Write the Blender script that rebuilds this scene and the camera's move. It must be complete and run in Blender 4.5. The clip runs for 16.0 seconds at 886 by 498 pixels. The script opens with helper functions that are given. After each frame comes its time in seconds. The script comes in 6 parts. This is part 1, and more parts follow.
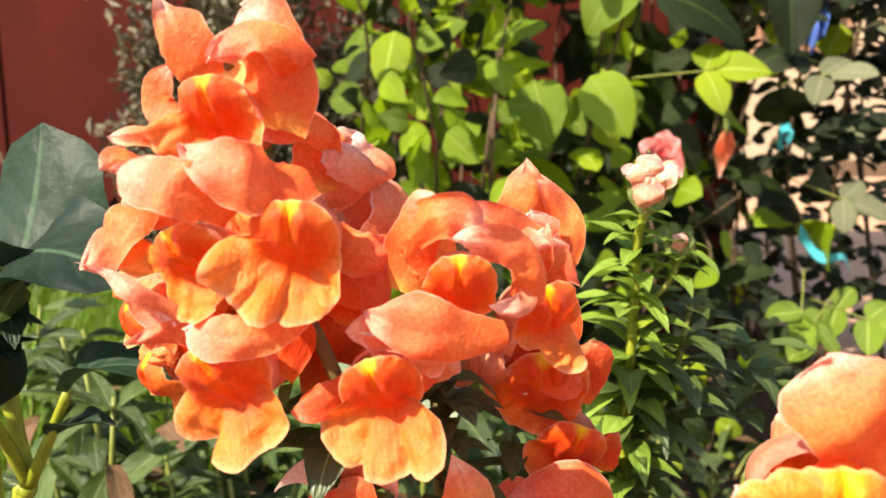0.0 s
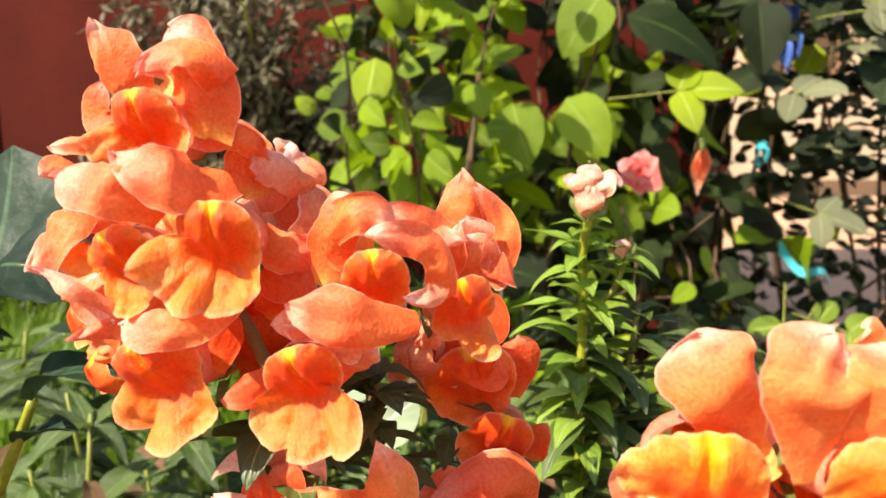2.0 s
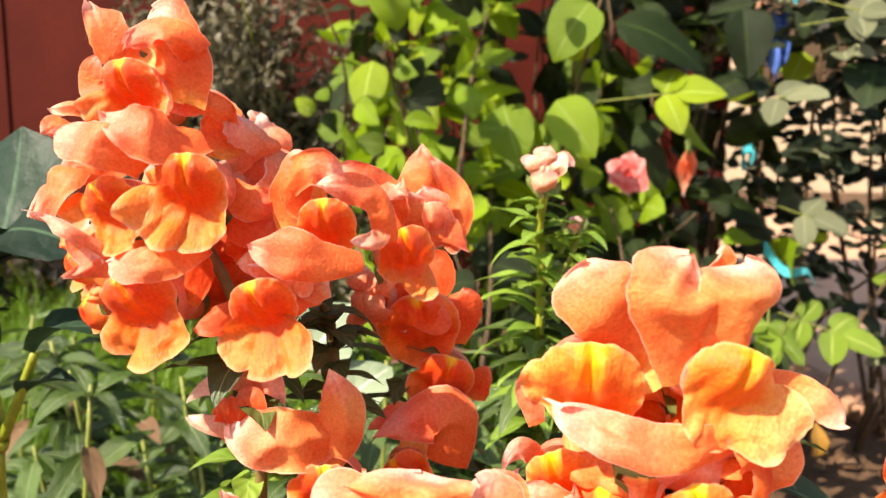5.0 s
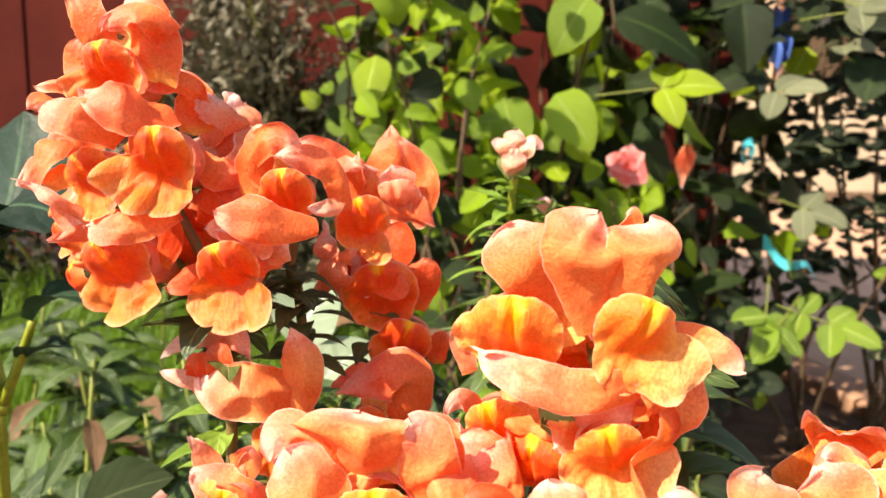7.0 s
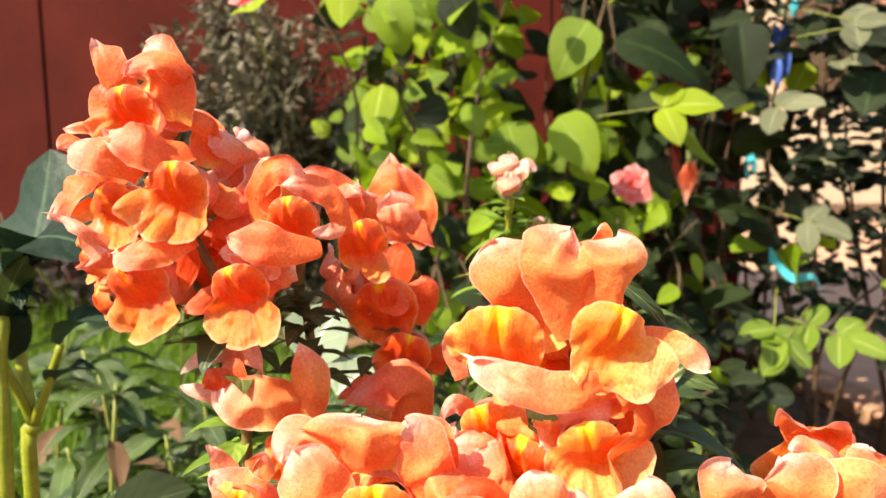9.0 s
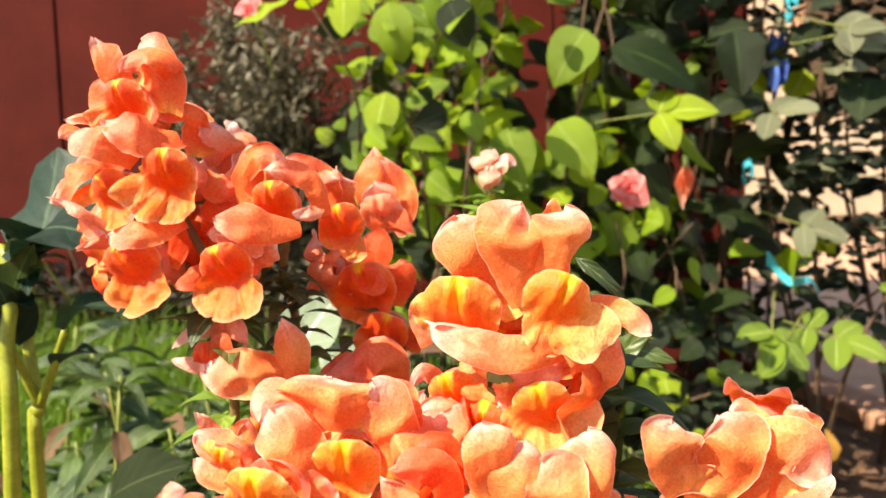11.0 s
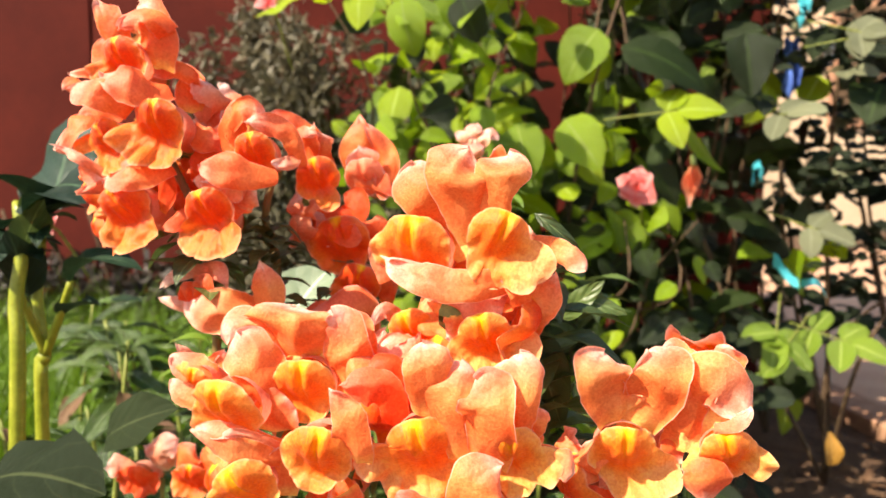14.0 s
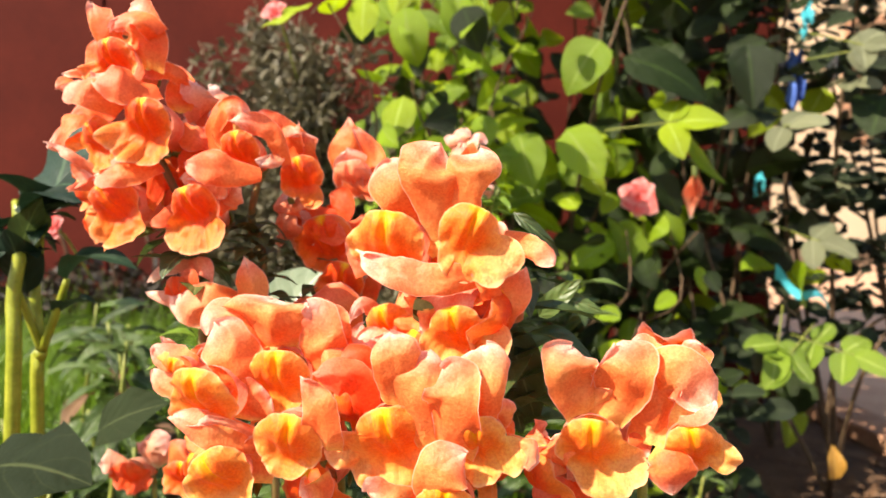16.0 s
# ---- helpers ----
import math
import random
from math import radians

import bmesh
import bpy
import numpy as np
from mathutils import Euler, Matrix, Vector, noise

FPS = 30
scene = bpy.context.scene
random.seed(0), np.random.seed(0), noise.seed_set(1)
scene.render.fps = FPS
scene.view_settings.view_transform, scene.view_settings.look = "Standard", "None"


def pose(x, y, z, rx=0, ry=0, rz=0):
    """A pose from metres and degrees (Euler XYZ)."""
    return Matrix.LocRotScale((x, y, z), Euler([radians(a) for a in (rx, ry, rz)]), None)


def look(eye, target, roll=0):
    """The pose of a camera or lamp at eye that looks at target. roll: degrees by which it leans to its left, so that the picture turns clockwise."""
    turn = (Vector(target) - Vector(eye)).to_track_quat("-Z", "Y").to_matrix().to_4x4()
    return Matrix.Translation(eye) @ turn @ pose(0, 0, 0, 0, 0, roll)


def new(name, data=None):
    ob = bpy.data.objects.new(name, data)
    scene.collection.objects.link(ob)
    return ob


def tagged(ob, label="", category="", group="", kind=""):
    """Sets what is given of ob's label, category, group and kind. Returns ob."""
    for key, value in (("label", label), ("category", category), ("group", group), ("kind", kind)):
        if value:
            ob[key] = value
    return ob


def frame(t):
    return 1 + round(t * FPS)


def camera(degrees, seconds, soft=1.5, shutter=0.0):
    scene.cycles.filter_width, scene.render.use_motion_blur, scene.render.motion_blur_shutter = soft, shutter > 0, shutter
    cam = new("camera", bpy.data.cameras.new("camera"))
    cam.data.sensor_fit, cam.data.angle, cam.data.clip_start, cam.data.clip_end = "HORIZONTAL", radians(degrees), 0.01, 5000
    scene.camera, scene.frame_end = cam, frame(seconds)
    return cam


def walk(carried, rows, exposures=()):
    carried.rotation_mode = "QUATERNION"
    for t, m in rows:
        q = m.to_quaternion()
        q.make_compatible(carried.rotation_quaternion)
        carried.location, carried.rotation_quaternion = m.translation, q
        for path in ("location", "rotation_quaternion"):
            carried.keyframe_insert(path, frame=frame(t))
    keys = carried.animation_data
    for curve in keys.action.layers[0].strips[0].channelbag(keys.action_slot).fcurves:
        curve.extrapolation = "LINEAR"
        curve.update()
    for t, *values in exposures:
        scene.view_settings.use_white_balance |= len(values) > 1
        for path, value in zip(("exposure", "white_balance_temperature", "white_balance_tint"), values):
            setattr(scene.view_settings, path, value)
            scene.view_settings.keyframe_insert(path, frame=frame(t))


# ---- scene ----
cam = camera(61.0, 16.0)
PATH = [
    (0, (0.00380, 0.00447, 0.53433), (-0.00913, 0.98677, 0.34745), 1.07),
    (0.5, (0.00995, -0.00040, 0.53455), (-0.00463, 0.98426, 0.36068), 0.96),
    (1, (0.01796, -0.00344, 0.53273), (0.00252, 0.98237, 0.36561), 0.67),
    (1.5, (0.02214, -0.00634, 0.53129), (0.00447, 0.98110, 0.37429), 0.43),
    (2, (0.02532, -0.01019, 0.52931), (0.01069, 0.97822, 0.37819), 0.04),
    (2.5, (0.02265, -0.00857, 0.52141), (0.00609, 0.98027, 0.37331), 0.19),
    (3, (0.02344, -0.01069, 0.52100), (0.00253, 0.97908, 0.37990), 0.21),
    (3.5, (0.02973, -0.01725, 0.51727), (0.00508, 0.97273, 0.37824), 0.38),
    (4, (0.03831, -0.02675, 0.51578), (0.01130, 0.96306, 0.37600), 0.30),
    (6.3, (0.05467, -0.05701, 0.51860), (0.02367, 0.93339, 0.38393), 1.14),
    (6.5, (0.05861, -0.05893, 0.51552), (0.02040, 0.93062, 0.37645), 1.02),
    (7, (0.06759, -0.06179, 0.50980), (0.01833, 0.92719, 0.37016), 0.60),
    (7.5, (0.06703, -0.06183, 0.50717), (0.00942, 0.92686, 0.36873), 0.45),
    (8, (0.06935, -0.06718, 0.51192), (0.01100, 0.92345, 0.38845), 0.05),
    (8.5, (0.07190, -0.07864, 0.51436), (0.00633, 0.91254, 0.39919), -0.50),
    (9, (0.07609, -0.08230, 0.51089), (0.00668, 0.90923, 0.40110), -0.99),
    (9.5, (0.08102, -0.08865, 0.50783), (0.00876, 0.90309, 0.40193), -1.25),
    (11.8, (0.10078, -0.10540, 0.49406), (0.00755, 0.88624, 0.40489), -0.88),
    (12, (0.10332, -0.10675, 0.49259), (0.00830, 0.88461, 0.40222), -0.83),
    (12.5, (0.10866, -0.11548, 0.49332), (0.00630, 0.87576, 0.40989), -1.02),
    (13, (0.11241, -0.11733, 0.49250), (0.00280, 0.87320, 0.40988), -1.38),
    (13.5, (0.11704, -0.12087, 0.48633), (-0.00166, 0.86909, 0.40967), -0.59),
    (14, (0.11913, -0.12234, 0.47933), (-0.00109, 0.86711, 0.39858), 0.30),
    (14.5, (0.11738, -0.12489, 0.48256), (-0.00201, 0.86520, 0.40855), 0.42),
    (15, (0.12155, -0.12937, 0.48250), (-0.00057, 0.86124, 0.42112), 0.58),
    (15.5, (0.13345, -0.12523, 0.47470), (0.00437, 0.86415, 0.40779), 0.22),
    (16, (0.13357, -0.12748, 0.47350), (-0.00254, 0.86117, 0.40996), 0.76),
]
walk(cam, [(t, look(eye, target, roll)) for t, eye, target, roll in PATH], [(0, 1.1, 7200, 10), (16, 1.1, 7200, 10)])

# ---- lens focus, sky, sun ----
cam.data.dof.use_dof = True
cam.data.dof.focus_distance = 0.23
cam.data.dof.aperture_fstop = 18.0

world = bpy.data.worlds.new("sky")
scene.world = world
world.use_nodes = True
SUN_FROM = Vector((-0.60, -0.46, 0.78)).normalized()
SUN_ELEVATION = math.asin(SUN_FROM.z)
sky = world.node_tree.nodes.new("ShaderNodeTexSky")
sky.sky_type = "NISHITA"
sky.sun_disc = False
sky.sun_elevation = SUN_ELEVATION
sky.sun_rotation = math.atan2(SUN_FROM.x, SUN_FROM.y)
back = world.node_tree.nodes["Background"]
back.inputs["Strength"].default_value = 0.12
world.node_tree.links.new(sky.outputs[0], back.inputs["Color"])

sun_data = bpy.data.lights.new("sun", "SUN")
sun_data.energy, sun_data.angle, sun_data.color = 5.0, radians(0.55), (1.0, 0.93, 0.82)
sun = new("sun", sun_data)
sun.matrix_world = look(SUN_FROM * 10, (0, 0, 0))


# ---- materials ----
def lin(r, g, b):
    """Linear colour from 0 to 255 values."""
    f = lambda c: c / 12.92 if c <= 0.04045 else ((c + 0.055) / 1.055) ** 2.4
    return (f(r / 255), f(g / 255), f(b / 255), 1.0)


class Mat:
    """A small builder for node materials."""

    def __init__(self, name):
        self.m = bpy.data.materials.new(name)
        self.m.use_nodes = True
        self.t = self.m.node_tree
        self.bsdf = self.t.nodes["Principled BSDF"]
        self.out = self.t.nodes["Material Output"]

    def node(self, kind, **values):
        n = self.t.nodes.new("ShaderNode" + kind)
        for k, v in values.items():
            if k == "operation":
                n.operation = v
            elif k == "blend":
                n.data_type, n.blend_type = "RGBA", v
        return n

    def link(self, a, b):
        self.t.links.new(a, b)

    def uv(self):
        sep = self.node("SeparateXYZ")
        self.link(self.node("TexCoord").outputs["UV"], sep.inputs[0])
        return sep.outputs["X"], sep.outputs["Y"]

    def math(self, operation, a, b=0.0, c=0.0):
        n = self.node("Math", operation=operation)
        for i, v in enumerate((a, b, c)):
            if isinstance(v, (int, float)):
                n.inputs[i].default_value = v
            else:
                self.link(v, n.inputs[i])
        return n.outputs[0]

    def ramp(self, fac, *stops):
        n = self.node("ValToRGB")
        while len(n.color_ramp.elements) < len(stops):
            n.color_ramp.elements.new(0.5)
        for e, (p, c) in zip(n.color_ramp.elements, stops):
            e.position, e.color = p, c if len(c) == 4 else (*c, 1.0)
        self.link(fac, n.inputs[0])
        return n.outputs[0]

    def mix(self, fac, a, b, blend="MIX"):
        n = self.node("Mix", blend=blend)
        for i, v in ((0, fac), (6, a), (7, b)):
            if isinstance(v, (int, float)):
                n.inputs[i].default_value = v
            elif isinstance(v, tuple):
                n.inputs[i].default_value = v
            else:
                self.link(v, n.inputs[i])
        return n.outputs[2]

    def noise(self, scale, detail=3.0, rough=0.55, space="Object", stretch=(1, 1, 1)):
        n, tc, mp = self.node("TexNoise"), self.node("TexCoord"), self.node("Mapping")
        self.link(tc.outputs[space], mp.inputs[0])
        mp.inputs["Scale"].default_value = stretch
        self.link(mp.outputs[0], n.inputs["Vector"])
        n.inputs["Scale"].default_value, n.inputs["Detail"].default_value, n.inputs["Roughness"].default_value = scale, detail, rough
        return n.outputs["Fac"]

    def random(self):
        return self.node("ObjectInfo").outputs["Random"]

    def island(self):
        return self.node("NewGeometry").outputs["Random Per Island"]

    def bump(self, height, strength=0.3, distance=0.001):
        n = self.node("Bump")
        n.inputs["Strength"].default_value, n.inputs["Distance"].default_value = strength, distance
        self.link(height, n.inputs["Height"])
        self.link(n.outputs[0], self.bsdf.inputs["Normal"])

    def finish(self, colour, rough=0.6, thin=0.0, thin_colour=None, specular=0.5, sheen=0.0):
        """Sets the base colour; thin: the share of light that passes through a petal or a leaf."""
        b = self.bsdf
        for socket, v in (("Base Color", colour), ("Roughness", rough), ("Specular IOR Level", specular), ("Sheen Weight", sheen)):
            if isinstance(v, (int, float, tuple)):
                b.inputs[socket].default_value = v
            else:
                self.link(v, b.inputs[socket])
        if thin:
            tr, ms = self.node("BsdfTranslucent"), self.node("MixShader")
            c = colour if thin_colour is None else thin_colour
            if isinstance(c, tuple):
                tr.inputs[0].default_value = c
            else:
                self.link(c, tr.inputs[0])
            ms.inputs[0].default_value = thin
            self.link(b.outputs[0], ms.inputs[1])
            self.link(tr.outputs[0], ms.inputs[2])
            self.link(ms.outputs[0], self.out.inputs[0])
        return self.m


def petal_grain(m, c, across, along):
    """Veins, mottling and a velvet of fine cells over the colour c of a petal, with its bump."""
    veins = m.noise(12, 5, 0.7, "UV", (across, along, 1)) if across else m.noise(170, 5, 0.65, "Object", (1, 1, 0.55))
    fine = m.noise(1000, 3, 0.6)
    blot = m.noise(210, 4, 0.65)
    c = m.mix(0.38, c, m.ramp(veins, (0.32, (0.90, 0.62, 0.52)), (0.46, (1, 1, 1)), (0.66, (1.06, 1.34, 1.42))), "MULTIPLY")
    c = m.mix(0.22, c, m.ramp(blot, (0.3, (0.95, 0.76, 0.66)), (0.5, (1, 1, 1)), (0.75, (1.04, 1.22, 1.3))), "MULTIPLY")
    c = m.mix(0.6, c, m.ramp(fine, (0.34, (0.86, 0.72, 0.66)), (0.5, (1, 1, 1)), (0.66, (1.1, 1.36, 1.42))), "MULTIPLY")
    m.bump(m.math("ADD", m.math("ADD", m.math("MULTIPLY", veins, 1.0), m.math("MULTIPLY", fine, 0.5)), m.math("MULTIPLY", blot, 0.6)), 0.6, 0.001)
    return c


def petal_material(name, root, middle, rim, edge, thin=0.34):
    """A petal along its UV: V runs from the throat to the rim, U across it, with fine veins along V."""
    m = Mat(name)
    u, v = m.uv()
    wob = m.noise(60, 3)
    vv = m.math("ADD", v, m.math("MULTIPLY", m.math("SUBTRACT", wob, 0.5), 0.16))
    # redder stop above the throat: translucent shadow put into the petal colour
    deep = (middle[0] * 0.98, middle[1] * 0.66, middle[2] * 0.55, 1.0)
    c = m.ramp(vv, (0.0, root), (0.16, middle), (0.34, deep), (0.62, middle), (0.86, rim), (1.0, edge))
    # broad mottling: peach highlights and redder shadow worked into the colour
    light_mottle = m.noise(75, 3, 0.5)
    c = m.mix(0.75, c, m.ramp(light_mottle, (0.34, (0.98, 0.66, 0.54)), (0.52, (1, 1, 1)), (0.70, (1.03, 1.20, 1.22))), "MULTIPLY")
    c = m.mix(0.7, c, m.ramp(m.random(), (0.0, (1.0, 0.88, 0.82)), (0.5, (1, 1, 1)), (1.0, (1.0, 1.12, 1.1))), "MULTIPLY")
    c = petal_grain(m, c, 0.0, 0.0)
    edge_map, sep = m.node("UVMap"), m.node("SeparateXYZ")
    edge_map.uv_map = "rim"
    m.link(edge_map.outputs[0], sep.inputs[0])
    c = m.mix(m.ramp(sep.outputs[0], (0.95, (0, 0, 0)), (1.0, (0.8, 0.8, 0.8))), c, edge)
    return m.finish(c, 0.5, thin, specular=0.32, sheen=0.04)


def lower_petal(name, thin=0.26, crest=0.09, stops=((249, 108, 20), (240, 72, 16), (244, 88, 24), (248, 122, 42), (249, 142, 70))):
    """The lower lip, by its plane coordinates in UV: red-orange palate with a streaked yellow crest, golden-orange lobes."""
    m = Mat(name)
    u, v = m.uv()
    dx, dz = m.math("SUBTRACT", u, 0.5), m.math("SUBTRACT", v, 0.5)
    wob = m.math("MULTIPLY", m.math("SUBTRACT", m.noise(80, 4), 0.5), 0.20)
    r = m.math("SQRT", m.math("ADD", m.math("POWER", dx, 2.0), m.math("POWER", m.math("MULTIPLY", dz, 0.9), 2.0)))
    r = m.math("ADD", r, wob)
    c = m.ramp(r, *((p, lin(*q)) for p, q in zip((0.0, 0.10, 0.155, 0.21, 0.38), stops)))
    c = m.mix(0.8, c, m.ramp(m.random(), (0.0, (1.0, 0.85, 0.75)), (0.5, (1, 1, 1)), (1.0, (1.0, 1.2, 1.0))), "MULTIPLY")
    c = petal_grain(m, c, 4.5, 1.0)
    # yellow crest, wide on top and streaked downwards
    streak = m.math("MULTIPLY", m.math("SUBTRACT", m.noise(10, 4, 0.7, "UV", (6, 0.8, 1)), 0.5), 0.18)
    a = m.math("ADD", m.math("ADD", m.math("MULTIPLY", m.math("ABSOLUTE", dx), 1.7), streak), m.math("MULTIPLY", m.math("SUBTRACT", 0.66, v), 0.7))
    k = m.ramp(a, (0.015, (1, 1, 1)), (crest, (0, 0, 0)))
    c = m.mix(k, c, lin(254, 200, 16))
    edge = m.node("UVMap")
    edge.uv_map = "rim"
    sep = m.node("SeparateXYZ")
    m.link(edge.outputs[0], sep.inputs[0])
    c = m.mix(m.ramp(sep.outputs[0], (0.93, (0, 0, 0)), (1.0, (0.32, 0.32, 0.32))), c, lin(255, 214, 180))
    return m.finish(c, 0.40, thin, specular=0.4, sheen=0.05)


def leaf_material(name, dark, light, vein, rough=0.45, thin=0.25, spots=0.0, island=False, side_veins=7.0, specular=0.5):
    """A leaf by its UV: V along the midrib, U across; midrib, side veins, blotches and a tint of its own for each leaf."""
    m = Mat(name)
    u, v = m.uv()
    ax = m.math("ABSOLUTE", m.math("SUBTRACT", u, 0.5))
    own = m.island() if island else m.random()
    c = m.mix(m.math("ADD", m.math("MULTIPLY", own, 0.7), m.math("MULTIPLY", m.noise(35, 3), 0.3)), dark, light)
    wave = m.math("SINE", m.math("MULTIPLY", m.math("SUBTRACT", v, m.math("MULTIPLY", ax, 0.75)), side_veins * 6.283))
    lines = m.ramp(wave, (0.95, (0, 0, 0)), (1.0, (0.35, 0.35, 0.35)))
    rib = m.ramp(ax, (0.010, (1, 1, 1)), (0.030, (0, 0, 0)))
    c = m.mix(m.math("MAXIMUM", rib, m.math("MULTIPLY", lines, 0.55)), c, vein)
    if spots:
        s = m.ramp(m.noise(22, 4, 0.65), (0.60, (0, 0, 0)), (0.72, (1, 1, 1)))
        c = m.mix(m.math("MULTIPLY", s, spots), c, lin(120, 96, 60))
    m.bump(m.math("ADD", m.math("MULTIPLY", wave, -0.12), m.math("ADD", m.math("MULTIPLY", m.noise(260, 3), 0.4), m.math("MULTIPLY", m.noise(70, 2), 1.6))), 0.6, 0.0016)
    return m.finish(c, rough, thin, thin_colour=m.mix(0.5, c, light), specular=specular)


def plain(name, colour, other, scale=20.0, rough=0.8, bump=0.4, distance=0.002, thin=0.0, specular=0.4, fine=8.0):
    """A surface with variation at two scales."""
    m = Mat(name)
    a, b = m.noise(scale, 5, 0.6), m.noise(scale * fine, 3, 0.6)
    c = m.mix(m.ramp(a, (0.3, (0, 0, 0)), (0.7, (1, 1, 1))), colour, other)
    c = m.mix(0.35, c, m.ramp(b, (0.3, (0.6, 0.6, 0.6)), (0.7, (1.15, 1.15, 1.15))), "MULTIPLY")
    m.bump(m.math("ADD", a, m.math("MULTIPLY", b, 0.5)), bump, distance)
    return m.finish(c, rough, thin, specular=specular)


PETAL_UP = petal_material("coral_petal", lin(253, 210, 116), lin(251, 148, 84), lin(250, 140, 102), lin(253, 194, 174), 0.30)
CORAL = petal_material("deep_coral_petal", lin(252, 190, 96), lin(248, 126, 68), lin(247, 118, 84), lin(252, 182, 160), 0.28)
CREAM = petal_material("cream_throat_petal", lin(255, 226, 130), lin(254, 204, 124), lin(252, 160, 92), lin(252, 180, 130), 0.3)
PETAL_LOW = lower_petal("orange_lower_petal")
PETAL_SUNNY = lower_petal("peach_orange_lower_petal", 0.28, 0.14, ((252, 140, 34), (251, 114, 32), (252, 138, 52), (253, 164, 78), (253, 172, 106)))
PETAL_PALE = petal_material("pale_pink_petal", lin(248, 130, 70), lin(244, 150, 110), lin(240, 168, 148), lin(252, 222, 212), 0.35)
PETAL_BUD = petal_material("cream_bud_petal", lin(234, 208, 156), lin(236, 184, 156), lin(234, 158, 146), lin(242, 196, 186), 0.3)
# deep orange of open throats; also the darkened colour for petals in shade
PETAL_DEEP_OR_SHADE = petal_material("deep_orange_or_shaded_petal", lin(250, 140, 60), lin(248, 100, 48), lin(248, 114, 70), lin(250, 145, 112), 0.45)
TUBE = petal_material("pink_flower_tube", lin(232, 150, 125), lin(236, 165, 138), lin(240, 150, 110), lin(240, 140, 100), 0.35)
PINK = petal_material("rose_pink_petal", lin(210, 60, 70), lin(232, 110, 110), lin(236, 130, 125), lin(240, 170, 165), 0.35)
CALYX = plain("calyx_green", lin(96, 112, 52), lin(132, 140, 74), 300, 0.6, 0.4, 0.0004, 0.15)
STEM = plain("green_stem", lin(108, 120, 48), lin(150, 152, 70), 120, 0.5, 0.3, 0.0005, 0.1)
STEM_RED = plain("brown_green_stem", lin(110, 84, 50), lin(126, 112, 58), 160, 0.55, 0.3, 0.0005)
STEM_YELLOW = plain("yellow_green_stem", lin(128, 140, 30), lin(172, 174, 60), 60, 0.4, 0.3, 0.0006, 0.15)
TWIG = plain("brown_twig", lin(70, 52, 36), lin(104, 82, 58), 120, 0.85, 0.6, 0.001)
DARK_SNAP = leaf_material("dark_curled_leaf", lin(60, 60, 28), lin(104, 106, 54), lin(110, 112, 64), 0.5, 0.12, side_veins=4)
SNAP_LEAF = leaf_material("snapdragon_leaf", lin(52, 66, 34), lin(92, 112, 56), lin(120, 138, 84), 0.42, 0.22, side_veins=4)
BRIGHT_LEAF = leaf_material("young_leaf", lin(104, 136, 48), lin(150, 178, 72), lin(170, 190, 110), 0.42, 0.35, side_veins=4)
BROAD_LEAF = leaf_material("broad_blue_green_leaf", lin(18, 36, 24), lin(36, 60, 38), lin(62, 86, 60), 0.55, 0.15, side_veins=5, specular=0.3)
OLD_LEAF = leaf_material("dusty_old_leaf", lin(20, 29, 13), lin(38, 48, 23), lin(60, 68, 40), 0.8, 0.1, 0.5, side_veins=5, specular=0.15)
VINE_LEAF = leaf_material("vine_leaf", lin(74, 100, 14), lin(156, 188, 30), lin(155, 175, 80), 0.38, 0.40, side_veins=4)
# darkened copy of the vine leaf: shade is put into its colour
VINE_SHADED = leaf_material("shaded_vine_leaf", lin(19, 28, 8), lin(42, 58, 16), lin(60, 80, 32), 0.40, 0.25, side_veins=4, specular=0.35)
VINE_LIME = leaf_material("lime_vine_leaf", lin(132, 156, 18), lin(172, 196, 28), lin(200, 220, 110), 0.35, 0.45, side_veins=4)
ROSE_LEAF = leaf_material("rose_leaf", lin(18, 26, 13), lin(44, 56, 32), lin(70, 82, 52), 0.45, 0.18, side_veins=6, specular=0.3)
DUSTY_LEAF = leaf_material("dusty_rose_leaf", lin(92, 96, 68), lin(138, 140, 106), lin(150, 152, 120), 0.5, 0.2, side_veins=6)
ROSE_LIME = leaf_material("young_rose_leaf", lin(96, 124, 32), lin(132, 158, 46), lin(190, 205, 110), 0.34, 0.35, side_veins=6)
GRASS = leaf_material("grass_blade", lin(40, 66, 10), lin(130, 166, 40), lin(130, 170, 50), 0.45, 0.35, island=True, side_veins=0)
WEED_LEAF = leaf_material("lanceolate_leaf", lin(26, 46, 14), lin(92, 118, 52), lin(130, 150, 94), 0.27, 0.20, side_veins=3, specular=0.7)
GREY_LEAF = leaf_material("grey_shrub_leaf", lin(58, 54, 38), lin(124, 114, 86), lin(134, 126, 96), 0.6, 0.15, island=True, side_veins=0)
# near-black brown leaf colour that stands in for shade along the wall's foot
FOOT_SHADE_LEAF = leaf_material("foot_shade_leaf", lin(26, 22, 16), lin(62, 48, 36), lin(70, 56, 42), 0.55, 0.1, island=True, side_veins=0)
DRY_LEAF = leaf_material("dry_brown_leaf", lin(86, 58, 38), lin(134, 100, 70), lin(150, 120, 88), 0.7, 0.2, side_veins=4)
PALE_LEAF = leaf_material("pale_dusty_leaf", lin(110, 128, 98), lin(150, 164, 134), lin(200, 206, 190), 0.6, 0.25, side_veins=4)
YELLOW_LEAF = leaf_material("yellow_dying_leaf", lin(160, 112, 40), lin(186, 138, 58), lin(200, 160, 90), 0.5, 0.3, 0.3, side_veins=5)
WALL_RED = plain("red_painted_plaster", lin(68, 19, 12), lin(87, 28, 18), 5, 0.9, 0.35, 0.002, fine=30, specular=0.15)
